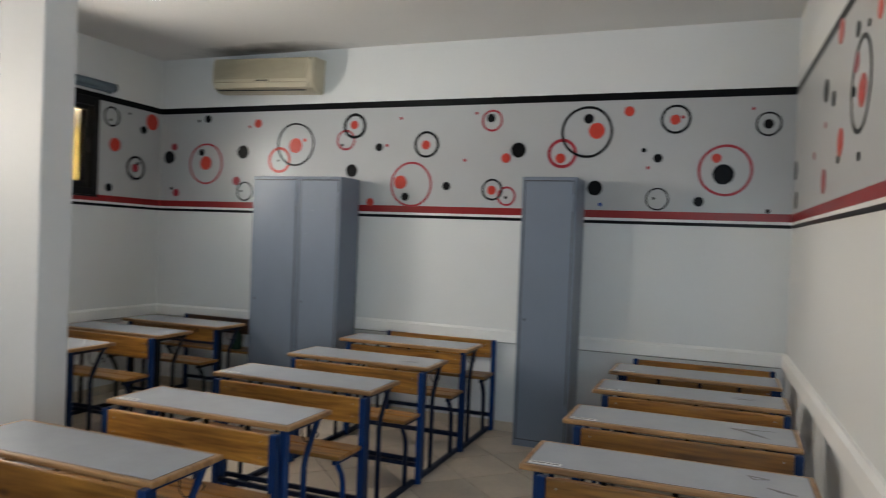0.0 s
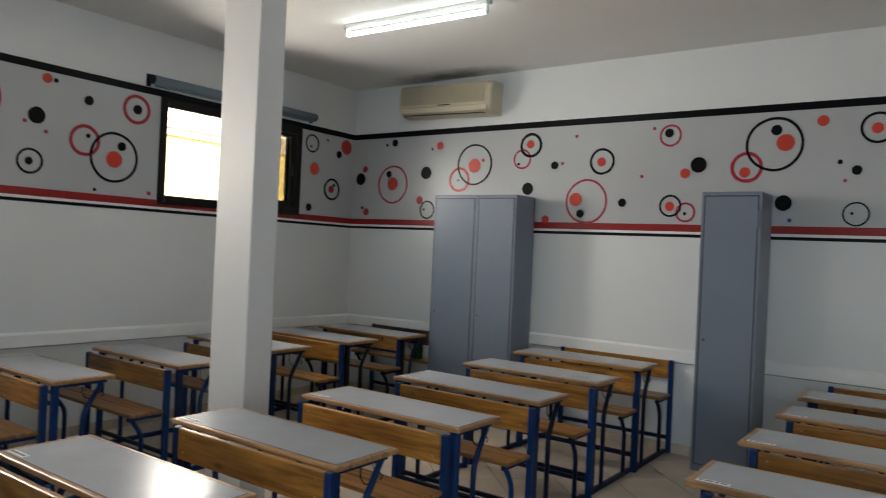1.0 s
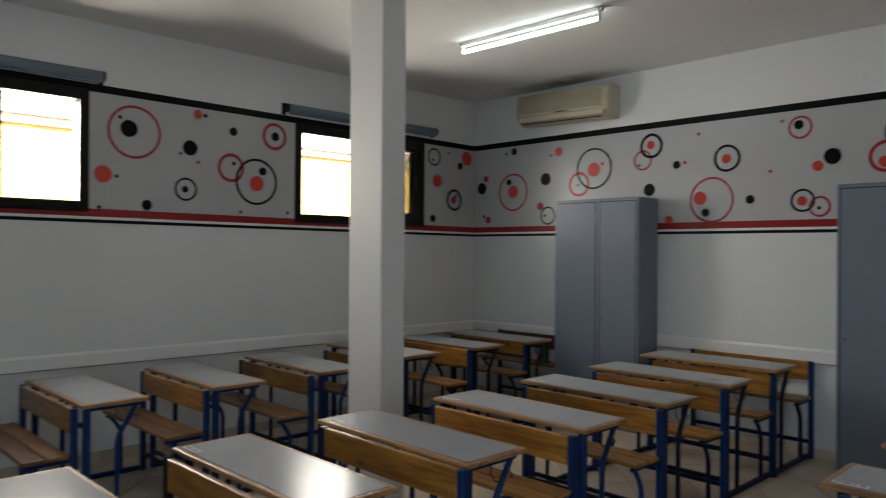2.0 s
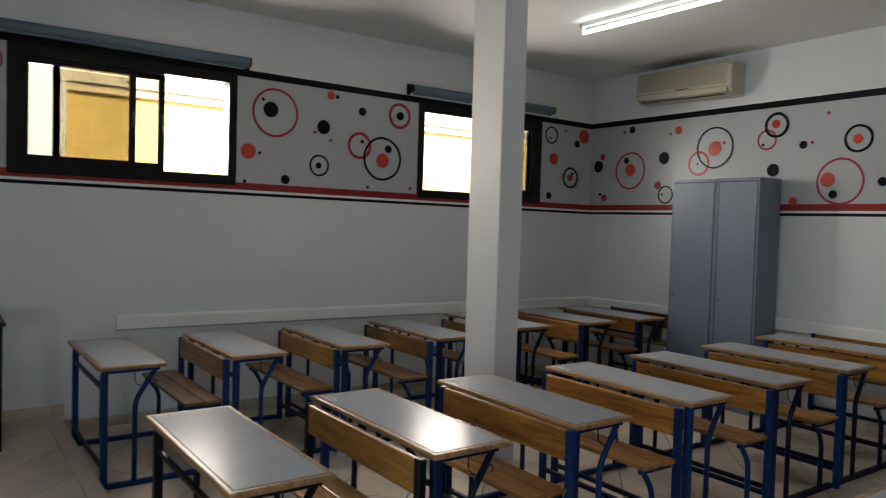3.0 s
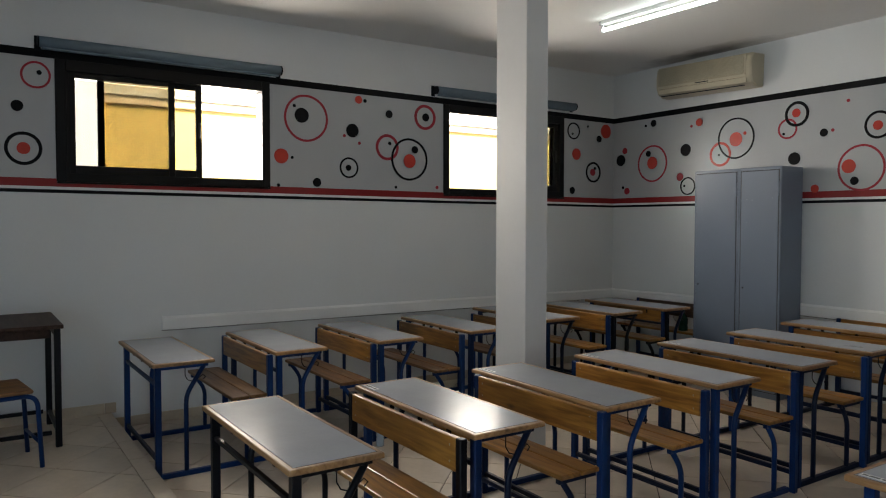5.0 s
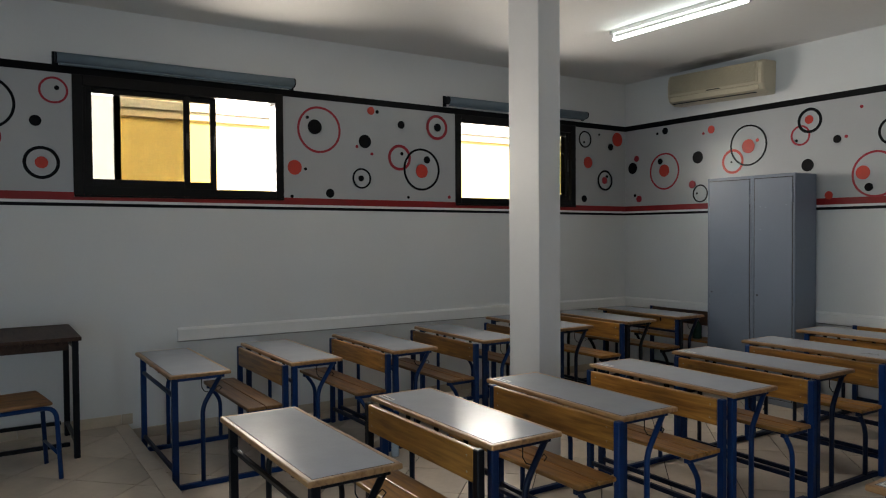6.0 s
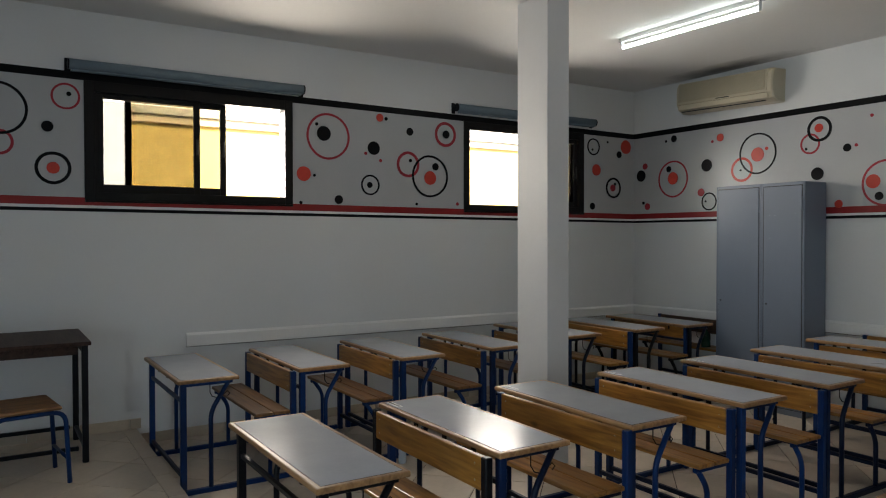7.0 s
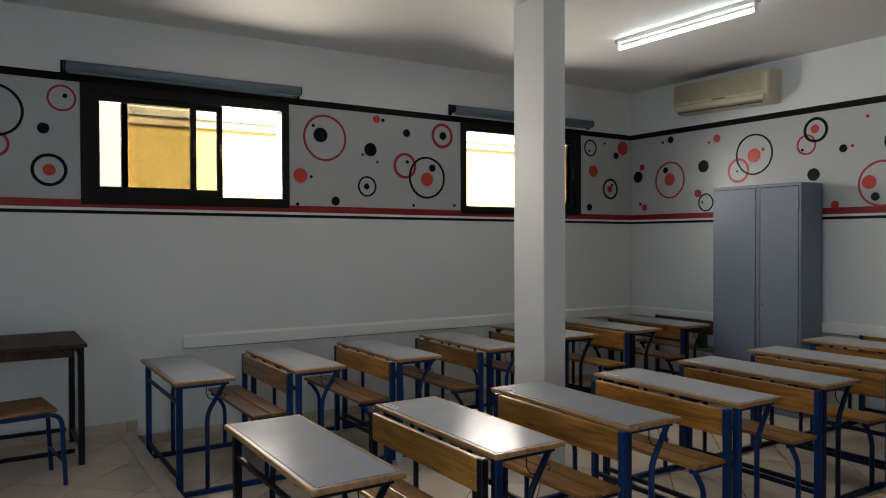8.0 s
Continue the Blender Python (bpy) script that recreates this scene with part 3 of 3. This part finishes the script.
# ---- tube lamp ----
lamp = thing("tube_lamp", (2.108, -1.72, CEILING), "lit white fluorescent tube on a ceiling batten", "ceiling lamp")
lamp.matrix_world = Matrix.Translation((2.108, -1.72, CEILING)) @ Matrix.Rotation(radians(1.8), 4, "Z")
block("batten", TRIM, lamp, -0.605, 0.605, -0.019, 0.019, -0.034, 0.0, 0.006, seg=2)
for s in (-1, 1):
    block("lampholder", TRIM, lamp, s * 0.603 - 0.009, s * 0.603 + 0.009, -0.014, 0.014, -0.094, -0.030, 0.005)
    block("end_cap", CHROME, lamp, s * 0.622 - 0.012, s * 0.622 + 0.012, -0.017, 0.017, -0.032, -0.002, 0.004, "grey metal end cap")
bm = bmesh.new()
tube(bm, [(-0.592, 0, -0.076), (0, 0, -0.076), (0.592, 0, -0.076)], 0.0145, 16)
part("tube", bm, TUBE, lamp, "glowing cool-white tube")
bm = bmesh.new()
tube(bm, [(0.634, 0.0, -0.012), (0.70, 0.02, -0.010), (0.74, 0.06, -0.009), (0.735, 0.12, -0.006)], 0.004, 6)
part("cable", bm, TRIM, lamp, "thin white supply cable")

# ---- air conditioner ----
ac = thing("air_conditioner", Matrix.Translation((1.272, 0, 2.752)) @ Matrix.Scale(0.885, 4, (1, 0, 0)) @ Matrix.Rotation(radians(1.7), 4, "Y"), "aged cream split air conditioner high on the wall", "air conditioner")
bm = bmesh.new()
prof = [(0.0, 0.0), (-0.10, 0.0), (-0.165, 0.03), (-0.195, 0.085), (-0.20, 0.20), (-0.19, 0.265), (-0.16, 0.295), (0.0, 0.30)]
rows = []
for x, sh in ((-0.60, 0.93), (-0.585, 1.0), (0.585, 1.0), (0.60, 0.93)):
    rows.append([bm.verts.new((x, y * sh, 0.15 + (z - 0.15) * (0.94 + 0.06 * (sh > 0.95)))) for y, z in prof])
for u, v in zip(rows, rows[1:]):
    for k in range(len(prof)):
        j = (k + 1) % len(prof)
        bm.faces.new((u[k], u[j], v[j], v[k]))
bm.faces.new(rows[0])
bm.faces.new(rows[-1][::-1])
part("body", bm, CREAM, ac)
for k in range(22):
    z = 0.105 + k * 0.0078
    block("grille_slat", CREAMDARK, ac, -0.555, 0.525, -0.208, -0.196, z, z + 0.0052, 0.001)
block("front_panel", CREAM, ac, -0.56, 0.545, -0.203, -0.19, 0.095, 0.285, 0.003)
block("air_flap", CREAM, ac, -0.55, 0.55, -0.196, -0.176, 0.028, 0.075, 0.004)
block("slot", DARK, ac, -0.56, 0.54, -0.192, -0.17, 0.078, 0.084)
block("lower_slot", DARK, ac, -0.55, 0.50, -0.160, -0.14, 0.010, 0.016)
block("badge", DARK, ac, -0.06, 0.10, -0.206, -0.195, 0.088, 0.096, 0.002, "dark oblong badge")

# ---- lockers ----


def locker(x0, x1, y_front, h, doors, label):
    d = 0.32
    t = thing("locker", ((x0 + x1) / 2, y_front + d / 2, 0), label, "locker", "steel lockers along the back wall")
    w = (x1 - x0) / 2
    bm = bmesh.new()
    box(bm, -w, w, -d / 2 + 0.012, d / 2, 0.0, h, 0.004)
    part("body", bm, LOCKER, t)
    n = len(doors)
    a = -w
    for k, share in enumerate(doors):
        cw = 2 * w * share
        l, r = a + 0.026, a + cw - 0.026
        block("door_gap", LOCKDARK, t, l - 0.007, r + 0.007, -d / 2 + 0.003, -d / 2 + 0.0125, 0.048, h - 0.027)
        dr = block("door", LOCKER, t, l, r, -d / 2 - 0.001, -d / 2 + 0.0115, 0.054, h - 0.034, 0.002)
        if n > 1 and k == 0:   # this door stands a touch ajar on its lock side
            dr.matrix_basis = Matrix.Translation((r, -d / 2, 0)) @ Matrix.Rotation(radians(0.9), 4, "Z") @ Matrix.Translation((-r, d / 2, 0))
        for z in (0.28, h - 0.19):
            b = bmesh.new()
            tube(b, [(r + 0.003, -d / 2 - 0.003, z - 0.06), (r + 0.003, -d / 2 - 0.003, z + 0.06)], 0.006, 8)
            part("hinge", b, LOCKER, dr)
        b = bmesh.new()
        box(b, l + 0.022, l + 0.034, -d / 2 - 0.006, -d / 2 + 0.002, 0.93, 0.946, 0.002)
        part("lock", b, DARK, dr, "small dark keyhole lock")
        for zz, xx in () if n == 1 or k == 0 else ((h - 0.28, 0.05), (h - 0.285, 0.10), (h - 0.48, 0.05), (h - 0.27, 0.29)):
            block("scuff", SCUFF, dr, l + xx, l + xx + 0.011, -d / 2 - 0.0012, -d / 2, zz, zz + 0.006)
        block("frame_side", LOCKER, t, a + 0.001, l - 0.0072, -d / 2 + 0.001, -d / 2 + 0.0125, 0.0, h - 0.003, 0.002)
        block("frame_side", LOCKER, t, r + 0.0072, a + cw - 0.001, -d / 2 + 0.001, -d / 2 + 0.0125, 0.0, h - 0.003, 0.002)
        block("frame_top", LOCKER, t, l - 0.007, r + 0.007, -d / 2 + 0.001, -d / 2 + 0.0125, h - 0.0268, h - 0.003, 0.002)
        block("plinth", LOCKER, t, l - 0.007, r + 0.007, -d / 2 + 0.002, -d / 2 + 0.0125, 0.0, 0.0478, 0.002)
        a += cw
    return t


locker(1.350, 2.210, -0.35, 1.987, (0.535, 0.465), "grey-blue enamelled steel locker with two doors")
locker(3.737, 4.142, -0.35, 1.994, (1.0,), "narrow grey-blue enamelled steel locker with one door")

# ---- school desks with attached bench ----
L, SEAT, TOP = 1.03, 0.435, 0.69


def desk_bench(label_strip=True, upright=None, limb=None, planks=None, back=None):
    """Two-pupil desk: laminate top, bench of two planks and a back board on one blue steel frame. Origin at the front left foot."""
    upright, limb, planks = upright or BLUE, limb or BLUE, planks or WARMSEAT
    t = thing("school_desk", (0, 0, 0), "two-seat school desk, grey laminate top, pine bench, %s steel frame" % ("black" if upright is DARKSTEEL else "blue"), "school desk", "school desks in columns")
    top = block("desktop", EDGE, t, 0, L, 0, 0.362, TOP - 0.024, TOP - 0.0015, 0.006, "worn wooden edging", seg=2)
    block("edge_seam", SEAM, top, 0.0215, L - 0.0215, 0.0215, 0.3405, TOP - 0.009, TOP - 0.0009)
    block("laminate", LAMINATE, top, 0.024, L - 0.024, 0.024, 0.338, TOP - 0.01, TOP, 0.001)
    if label_strip:
        st = block("sticker", PAPER, top, 0.032, 0.15, 0.032, 0.060, TOP - 0.0005, TOP + 0.0012)
        for a, b in ((0.038, 0.055), (0.06, 0.092), (0.098, 0.112), (0.118, 0.142)):
            block("printed_bar", INK, st, a, b, 0.040, 0.052, TOP + 0.0005, TOP + 0.002)
    for x, px in ((0.07, 0.09), (L - 0.045, L - 0.018)):
        block("front_leg", upright, t, x - 0.0175, x + 0.0175, 0.022, 0.057, 0.0, TOP - 0.024, 0.003)
        b = bmesh.new()
        tube(b, [(x, 0.20, 0.03)] + bend((x, 0.20, 0.03), (x, 0.20, 0.48), (x, 0.315, TOP - 0.026), 0.05) + [(x, 0.315, TOP - 0.026)], 0.014)
        part("bent_leg", b, limb, t)
        b = bmesh.new()
        tube(b, [(x, 0.565, 0.03)] + bend((x, 0.565, 0.03), (x, 0.565, 0.30), (x, 0.485, SEAT - 0.024), 0.05) + [(x, 0.485, SEAT - 0.024)], 0.014)
        part("bench_leg", b, limb, t)
        block("floor_bar", limb, t, x - 0.015, x + 0.015, 0.058, 0.69, 0.0, 0.03, 0.003)
        block("back_post", upright, t, px - 0.0175, px + 0.0175, 0.69, 0.725, 0.0, 0.676, 0.004)
        block("seat_bracket", limb, t, x - 0.012, x + 0.012, 0.47, 0.69, SEAT - 0.046, SEAT - 0.023, 0.002)
        block("top_bracket", limb, t, x - 0.012, x + 0.012, 0.058, 0.33, TOP - 0.046, TOP - 0.025, 0.002)
    a, b_ = 0.07 + 0.018, L - 0.045 - 0.018
    pa, pb = 0.09 + 0.0185, L - 0.018 - 0.0185
    block("front_rail", limb, t, a, b_, 0.03, 0.05, 0.545, 0.565, 0.002)
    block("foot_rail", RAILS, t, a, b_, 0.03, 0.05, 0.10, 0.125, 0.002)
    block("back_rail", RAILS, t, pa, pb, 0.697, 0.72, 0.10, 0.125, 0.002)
    block("under_rail", limb, t, a, b_, 0.27, 0.29, TOP - 0.05, TOP - 0.027, 0.002)
    for y0, y1 in ((0.462, 0.575), (0.58, 0.687)):
        block("seat_plank", planks, t, 0.01, L - 0.01, y0, y1, SEAT - 0.022, SEAT, 0.006, seg=2)
    block("back_board", back or WOOD, t, pa, pb, 0.691, 0.718, 0.54, 0.673, 0.006, seg=2)
    for x in (pa + 0.04, pb - 0.04):
        for z in (0.575, 0.64):
            b = bmesh.new()
            tube(b, [(x, 0.691, z), (x, 0.695, z)], 0.005, 8)
            part("screw", b, CHROME, t)
    # wire bag hook under the right edge
    b = bmesh.new()
    x, y, z = L - 0.06, 0.20, TOP - 0.026
    tube(b, [(x, y, z), (x, y, z - 0.07), (x + 0.008, y + 0.012, z - 0.095), (x + 0.012, y + 0.04, z - 0.105), (x + 0.012, y + 0.075, z - 0.09),
             (x + 0.014, y + 0.10, z - 0.07), (x + 0.016, y + 0.115, z - 0.085), (x + 0.016, y + 0.10, z - 0.10)], 0.0028, 6)
    part("bag_hook", b, DARKSTEEL, t, "thin dark wire hook")
    for sx in (0.30, 0.55, 0.78):
        block("shelf_strut", DARKSTEEL, t, sx, sx + 0.02, 0.035, 0.05, TOP - 0.06, TOP - 0.024, 0.002)
    return t


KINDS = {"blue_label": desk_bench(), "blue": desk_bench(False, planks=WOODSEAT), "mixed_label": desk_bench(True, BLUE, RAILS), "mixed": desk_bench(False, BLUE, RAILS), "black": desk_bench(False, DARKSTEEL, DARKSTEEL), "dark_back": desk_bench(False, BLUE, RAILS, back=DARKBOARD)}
spots = list(zip([2.438] * 6 + [2.458], (-5.185, -4.43, -3.70, -2.92, -2.155, -1.405, -0.745), ("black", "mixed_label", "blue_label", "blue_label", "mixed_label", "mixed", "mixed")))
spots += list(zip([0.322] * 7, (-5.185, -4.445, -3.70, -2.93, -2.17, -1.41, -0.745), ("blue", "blue", "blue", "blue", "mixed", "black", "dark_back")))
spots += list(zip([4.478] * 5, (-3.68, -2.92, -2.155, -1.40, -0.755), ("blue_label", "blue_label", "blue_label", "mixed_label", "mixed_label")))
MARK = material("pencil_scrawl", (0.19, 0.19, 0.20), 0.6)


def scrawl(desk, strokes):
    """Pencil marks on a desktop: each stroke runs through points on the top."""
    for pts in strokes:
        bm = bmesh.new()
        for (xa, ya), (xb, yb) in zip(pts, pts[1:]):
            d = V((xb - xa, yb - ya, 0)).normalized()
            n = V((-d.y, d.x, 0)) * 0.0055
            p, q = V((xa, ya, TOP + 0.0012)), V((xb, yb, TOP + 0.0012))
            lo = [bm.verts.new(v - V((0, 0, 0.001))) for v in (p - n, q - n * 0.5, q + n * 0.5, p + n)]
            hi = [bm.verts.new(v) for v in (p - n, q - n * 0.5, q + n * 0.5, p + n)]
            bm.faces.new(hi)
            for k in range(4):
                bm.faces.new((lo[k], lo[(k + 1) % 4], hi[(k + 1) % 4], hi[k]))
        part("scrawl", bm, MARK, desk, "grey pencil scrawl")


# desks of slightly different make: the rear ones stand a little taller
TALL = (1, 1, 1, 1.005, 1.015, 1.028, 1.036) + (1, 1, 1.005, 1.012, 1.028, 1.052, 1.046) + (1, 1, 1, 1.004, 1.008)
used = set()
placed = []
for (x, y, kind), tall in zip(spots, TALL):
    m = pose(x + random.uniform(-0.006, 0.006), y + random.uniform(-0.004, 0.004), 0, 0, 0, random.uniform(-0.5, 0.5)) @ Matrix.Scale(tall, 4, (0, 0, 1))
    src = KINDS[kind]
    if src in used:
        placed.append(copy_thing(src, m))
    else:
        src.matrix_basis = m
        placed.append(src)
        used.add(src)

scrawl(placed[15], (((0.80, 0.26), (0.87, 0.245), (0.82, 0.22), (0.80, 0.26)), ((0.86, 0.14), (0.95, 0.10), (0.885, 0.115))))
scrawl(placed[16], (((0.74, 0.22), (0.93, 0.25)), ((0.75, 0.22), (0.90, 0.10)), ((0.78, 0.215), (0.88, 0.125))))
scrawl(placed[17], (((0.74, 0.17), (0.78, 0.21), (0.80, 0.17), (0.84, 0.21), (0.86, 0.18)), ((0.76, 0.16), (0.85, 0.165))))
scrawl(placed[5], (((0.80, 0.10), (0.84, 0.16), (0.90, 0.13), (0.86, 0.20)), ((0.82, 0.12), (0.89, 0.16))))

# ---- teacher's table and stool on the platform ----
tab = thing("teacher_table", (0.387, -6.212, PLAT_Z), "dark brown wooden table on a black steel frame", "table")
block("tabletop", BROWN, tab, -0.38, 0.38, -0.65, 0.65, 0.742, 0.766, 0.005, seg=2)
for sx in (-1, 1):
    for sy in (-1, 1):
        x, y = sx * 0.30, sy * 0.62
        block("leg", DARKSTEEL, tab, x - 0.018, x + 0.018, y - 0.018, y + 0.018, 0, 0.742, 0.003)
    block("apron", BROWN, tab, sx * 0.30 - 0.01, sx * 0.30 + 0.01, -0.58, 0.58, 0.68, 0.742, 0.003)
    block("stretcher", DARKSTEEL, tab, sx * 0.30 - 0.012, sx * 0.30 + 0.012, -0.582, 0.582, 0.08, 0.105, 0.003)
for sy in (-1, 1):
    block("end_apron", BROWN, tab, -0.28, 0.28, sy * 0.62 - 0.01, sy * 0.62 + 0.01, 0.68, 0.742, 0.003)
    block("end_stretcher", DARKSTEEL, tab, -0.281, 0.281, sy * 0.62 - 0.012, sy * 0.62 + 0.012, 0.08, 0.105, 0.003)

stool = thing("stool", Matrix.Translation((0.907, -5.935, PLAT_Z)) @ Matrix.Rotation(radians(98), 4, "Z"), "stool with a brown wooden seat and blue bent-tube frame", "stool")
block("seat", WOODSEAT, stool, -0.16, 0.16, -0.205, 0.205, 0.430, 0.452, 0.010, "brown varnished wooden seat", seg=2)
for sy in (-1, 1):
    y = sy * 0.18
    pts = [(-0.20, y, 0.0)] + bend((-0.20, y, 0), (-0.18, y, 0.415), (0.18, y, 0.415), 0.07, 6) + bend((-0.18, y, 0.415), (0.18, y, 0.415), (0.20, y, 0), 0.07, 6) + [(0.20, y, 0)]
    b = bmesh.new()
    tube(b, pts, 0.013, 12)
    part("bent_tube_leg", b, BLUE, stool)
for sx in (-1, 1):
    b = bmesh.new()
    tube(b, [(sx * 0.192, -0.18, 0.14), (sx * 0.192, 0.18, 0.14)], 0.010, 10)
    part("stretcher", b, BLUE, stool)

# ---- bottles ----


def bottle(at, mat, cap, label, h=0.24, r=0.034):
    t = thing("bottle", at, label, "bottle")
    b = bmesh.new()
    turned(b, [(r * 0.85, 0), (r, 0.008), (r, h * 0.3), (r * 0.92, h * 0.36), (r, h * 0.42), (r, h * 0.66), (r * 0.75, h * 0.8), (r * 0.4, h * 0.9), (r * 0.38, h * 0.94)])
    part("body", b, mat, t)
    b = bmesh.new()
    turned(b, [(r * 0.45, h * 0.94), (r * 0.45, h)], 16, False)
    part("cap", b, cap, t)
    return t


bottle((1.12, -0.20, SEAT), GREENGLASS, DARK, "green plastic bottle standing on a bench", 0.20, 0.045)
bottle((1.44, -3.742, 0.0), CLEARPET, BLUECAP, "small clear plastic bottle with a blue cap on the floor", 0.17, 0.027)

# ---- outside ----
structure(block("ground", ASPHALT, None, -400, 400, -400, 400, -1.2, -0.9), "street ground outside the windows", "ground")
fac = thing("apartment_building", (-7.0, -4.0, -0.9), "ochre rendered building across the street with a terracotta band", "building")
block("wall", OCHRE, fac, -6, 0, -0.22, 18, 0, 12)
block("cornice", OCHREBAND, fac, 0, 0.05, -0.22, 18, 4.32, 4.46, 0.01)
block("cornice_cap", CREAMWALL, fac, 0, 0.09, -0.22, 18, 4.46, 4.52, 0.01)
block("balcony_wall", CREAMWALL, fac, 0, 0.03, -0.22, 18, 4.52, 12)
for k in range(16):
    block("balcony_rail", OCHREBAND, fac, 0.10, 0.15, -0.25 + 1.0 * k, 0.71 + 1.0 * k, 5.08, 5.12)
    block("balcony_foot", OCHREBAND, fac, 0.10, 0.15, -0.25 + 1.0 * k, 0.71 + 1.0 * k, 4.60, 4.63)
for k in range(80):
    block("baluster", OCHREBAND, fac, 0.115, 0.135, -0.25 + k * 0.2, -0.23 + k * 0.2, 4.52, 5.08)
for y in (2.1, 6.2, 10.3):
    w = block("window", GREYGLASS, fac, 0.03, 0.05, y - 0.5, y + 0.5, 5.1, 6.6)
    for a, b, c, e in ((-0.58, -0.5, 5.02, 6.68), (0.5, 0.58, 5.02, 6.68), (-0.5, 0.5, 6.6, 6.68), (-0.5, 0.5, 5.02, 5.1)):
        block("frame", CREAMWALL, w, 0.03, 0.09, y + a, y + b, c, e)
# added white wall, so the left strip of window_1 looks overexposed
nb = thing("neighbour_building", (-6.8, -4.0, -0.9), "added white wall standing in for glare in the left pane", "building")
block("wall", GLAREWALL, nb, -6, 0, -16, -0.24, 0, 11)
block("glare_wall_top", GLAREWALL, nb, -0.3, 0.08, -16, -0.24, 11, 11.3, 0.02)

# ---- floor tiles ----


def clip(poly, x0, x1, y0, y1):
    for ax, lim, sgn in ((0, x0, 1), (0, x1, -1), (1, y0, 1), (1, y1, -1)):
        out = []
        for i, p in enumerate(poly):
            q = poly[i - 1]
            pin, qin = sgn * (p[ax] - lim) >= 0, sgn * (q[ax] - lim) >= 0
            if pin != qin:
                s = (lim - q[ax]) / (p[ax] - q[ax])
                out.append((q[0] + s * (p[0] - q[0]), q[1] + s * (p[1] - q[1])))
            if pin:
                out.append(p)
        poly = out
        if len(poly) < 3:
            return []
    return poly


def tiles(parent, x0, x1, y0, y1, z, size, turn, keep=lambda x, y: True):
    """Square tiles laid at an angle, cut at the edges of the area."""
    c, s = math.cos(radians(turn)), math.sin(radians(turn))
    h = size / 2 - 0.003
    shared = None
    rest = bmesh.new()
    n = int(14 / size)
    for i in range(-n, n):
        for j in range(-n, n):
            cx, cy = size * (i * c - j * s), size * (i * s + j * c)
            cx, cy = cx + x0, cy + y0
            poly = [(cx + c * a - s * b, cy + s * a + c * b) for a, b in ((-h, -h), (h, -h), (h, h), (-h, h))]
            cut = clip(poly, x0, x1, y0, y1)
            if not cut or max(p[0] for p in cut) - min(p[0] for p in cut) < 0.01 or max(p[1] for p in cut) - min(p[1] for p in cut) < 0.01:
                continue
            whole = all(x0 < p[0] < x1 and y0 < p[1] < y1 for p in poly)
            if not keep(cx, cy):
                vs = [rest.verts.new((*p, z)) for p in cut]
                rest.faces.new(vs)
                continue
            if whole and shared:
                me = shared
            else:
                src = [(c * a - s * b, s * a + c * b) for a, b in ((-h, -h), (h, -h), (h, h), (-h, h))] if whole else [(p[0] - cx, p[1] - cy) for p in cut]
                m = len(src)
                mx, my = sum(p[0] for p in src) / m, sum(p[1] for p in src) / m
                verts = [(*p, -0.008) for p in src] + [(*p, -0.0012) for p in src] + [(mx + (p[0] - mx) * 0.99, my + (p[1] - my) * 0.99, 0.0) for p in src]
                faces = [tuple(range(2 * m, 3 * m))]
                for k in range(m):
                    q = (k + 1) % m
                    faces += [(k, q, m + q, m + k), (m + k, m + q, 2 * m + q, 2 * m + k)]
                me = bpy.data.meshes.new("tile")
                me.from_pydata(verts, [], faces)
                me.materials.append(TILE)
                if whole:
                    shared = me
            ob = new("tile", me)
            ob.location = (cx, cy, z)
            ob.parent = parent
    if rest.faces:
        tagged(part("tile_field", rest, TILE, parent), kind="stuff")
    else:
        rest.free()


floor = bpy.data.objects["floor"]
tiles(floor, 0.0, 5.80, PLAT_Y + 0.02, 0.0, 0.0, 0.40, 45)
tiles(floor, 5.80, FAR_X, PLAT_Y + 0.02, STEP_Y, 0.0, 0.40, 45)
tiles(platform, 0.0, FAR_X, END_Y, PLAT_Y - 0.080, PLAT_Z, 0.40, 45, lambda x, y: y > -6.6 and x < 4)
x = 0.0
while x < FAR_X - 0.3:
    w = 0.40
    block("nosing_tile", TILE, platform, x + 0.0015, x + w - 0.0015, PLAT_Y - 0.077, PLAT_Y + 0.018, PLAT_Z - 0.02, PLAT_Z, 0.003)
    block("riser_tile", TILE, platform, x + 0.0015, x + w - 0.0015, PLAT_Y + 0.004, PLAT_Y + 0.014, 0.0, PLAT_Z - 0.021, 0.002)
    x += w
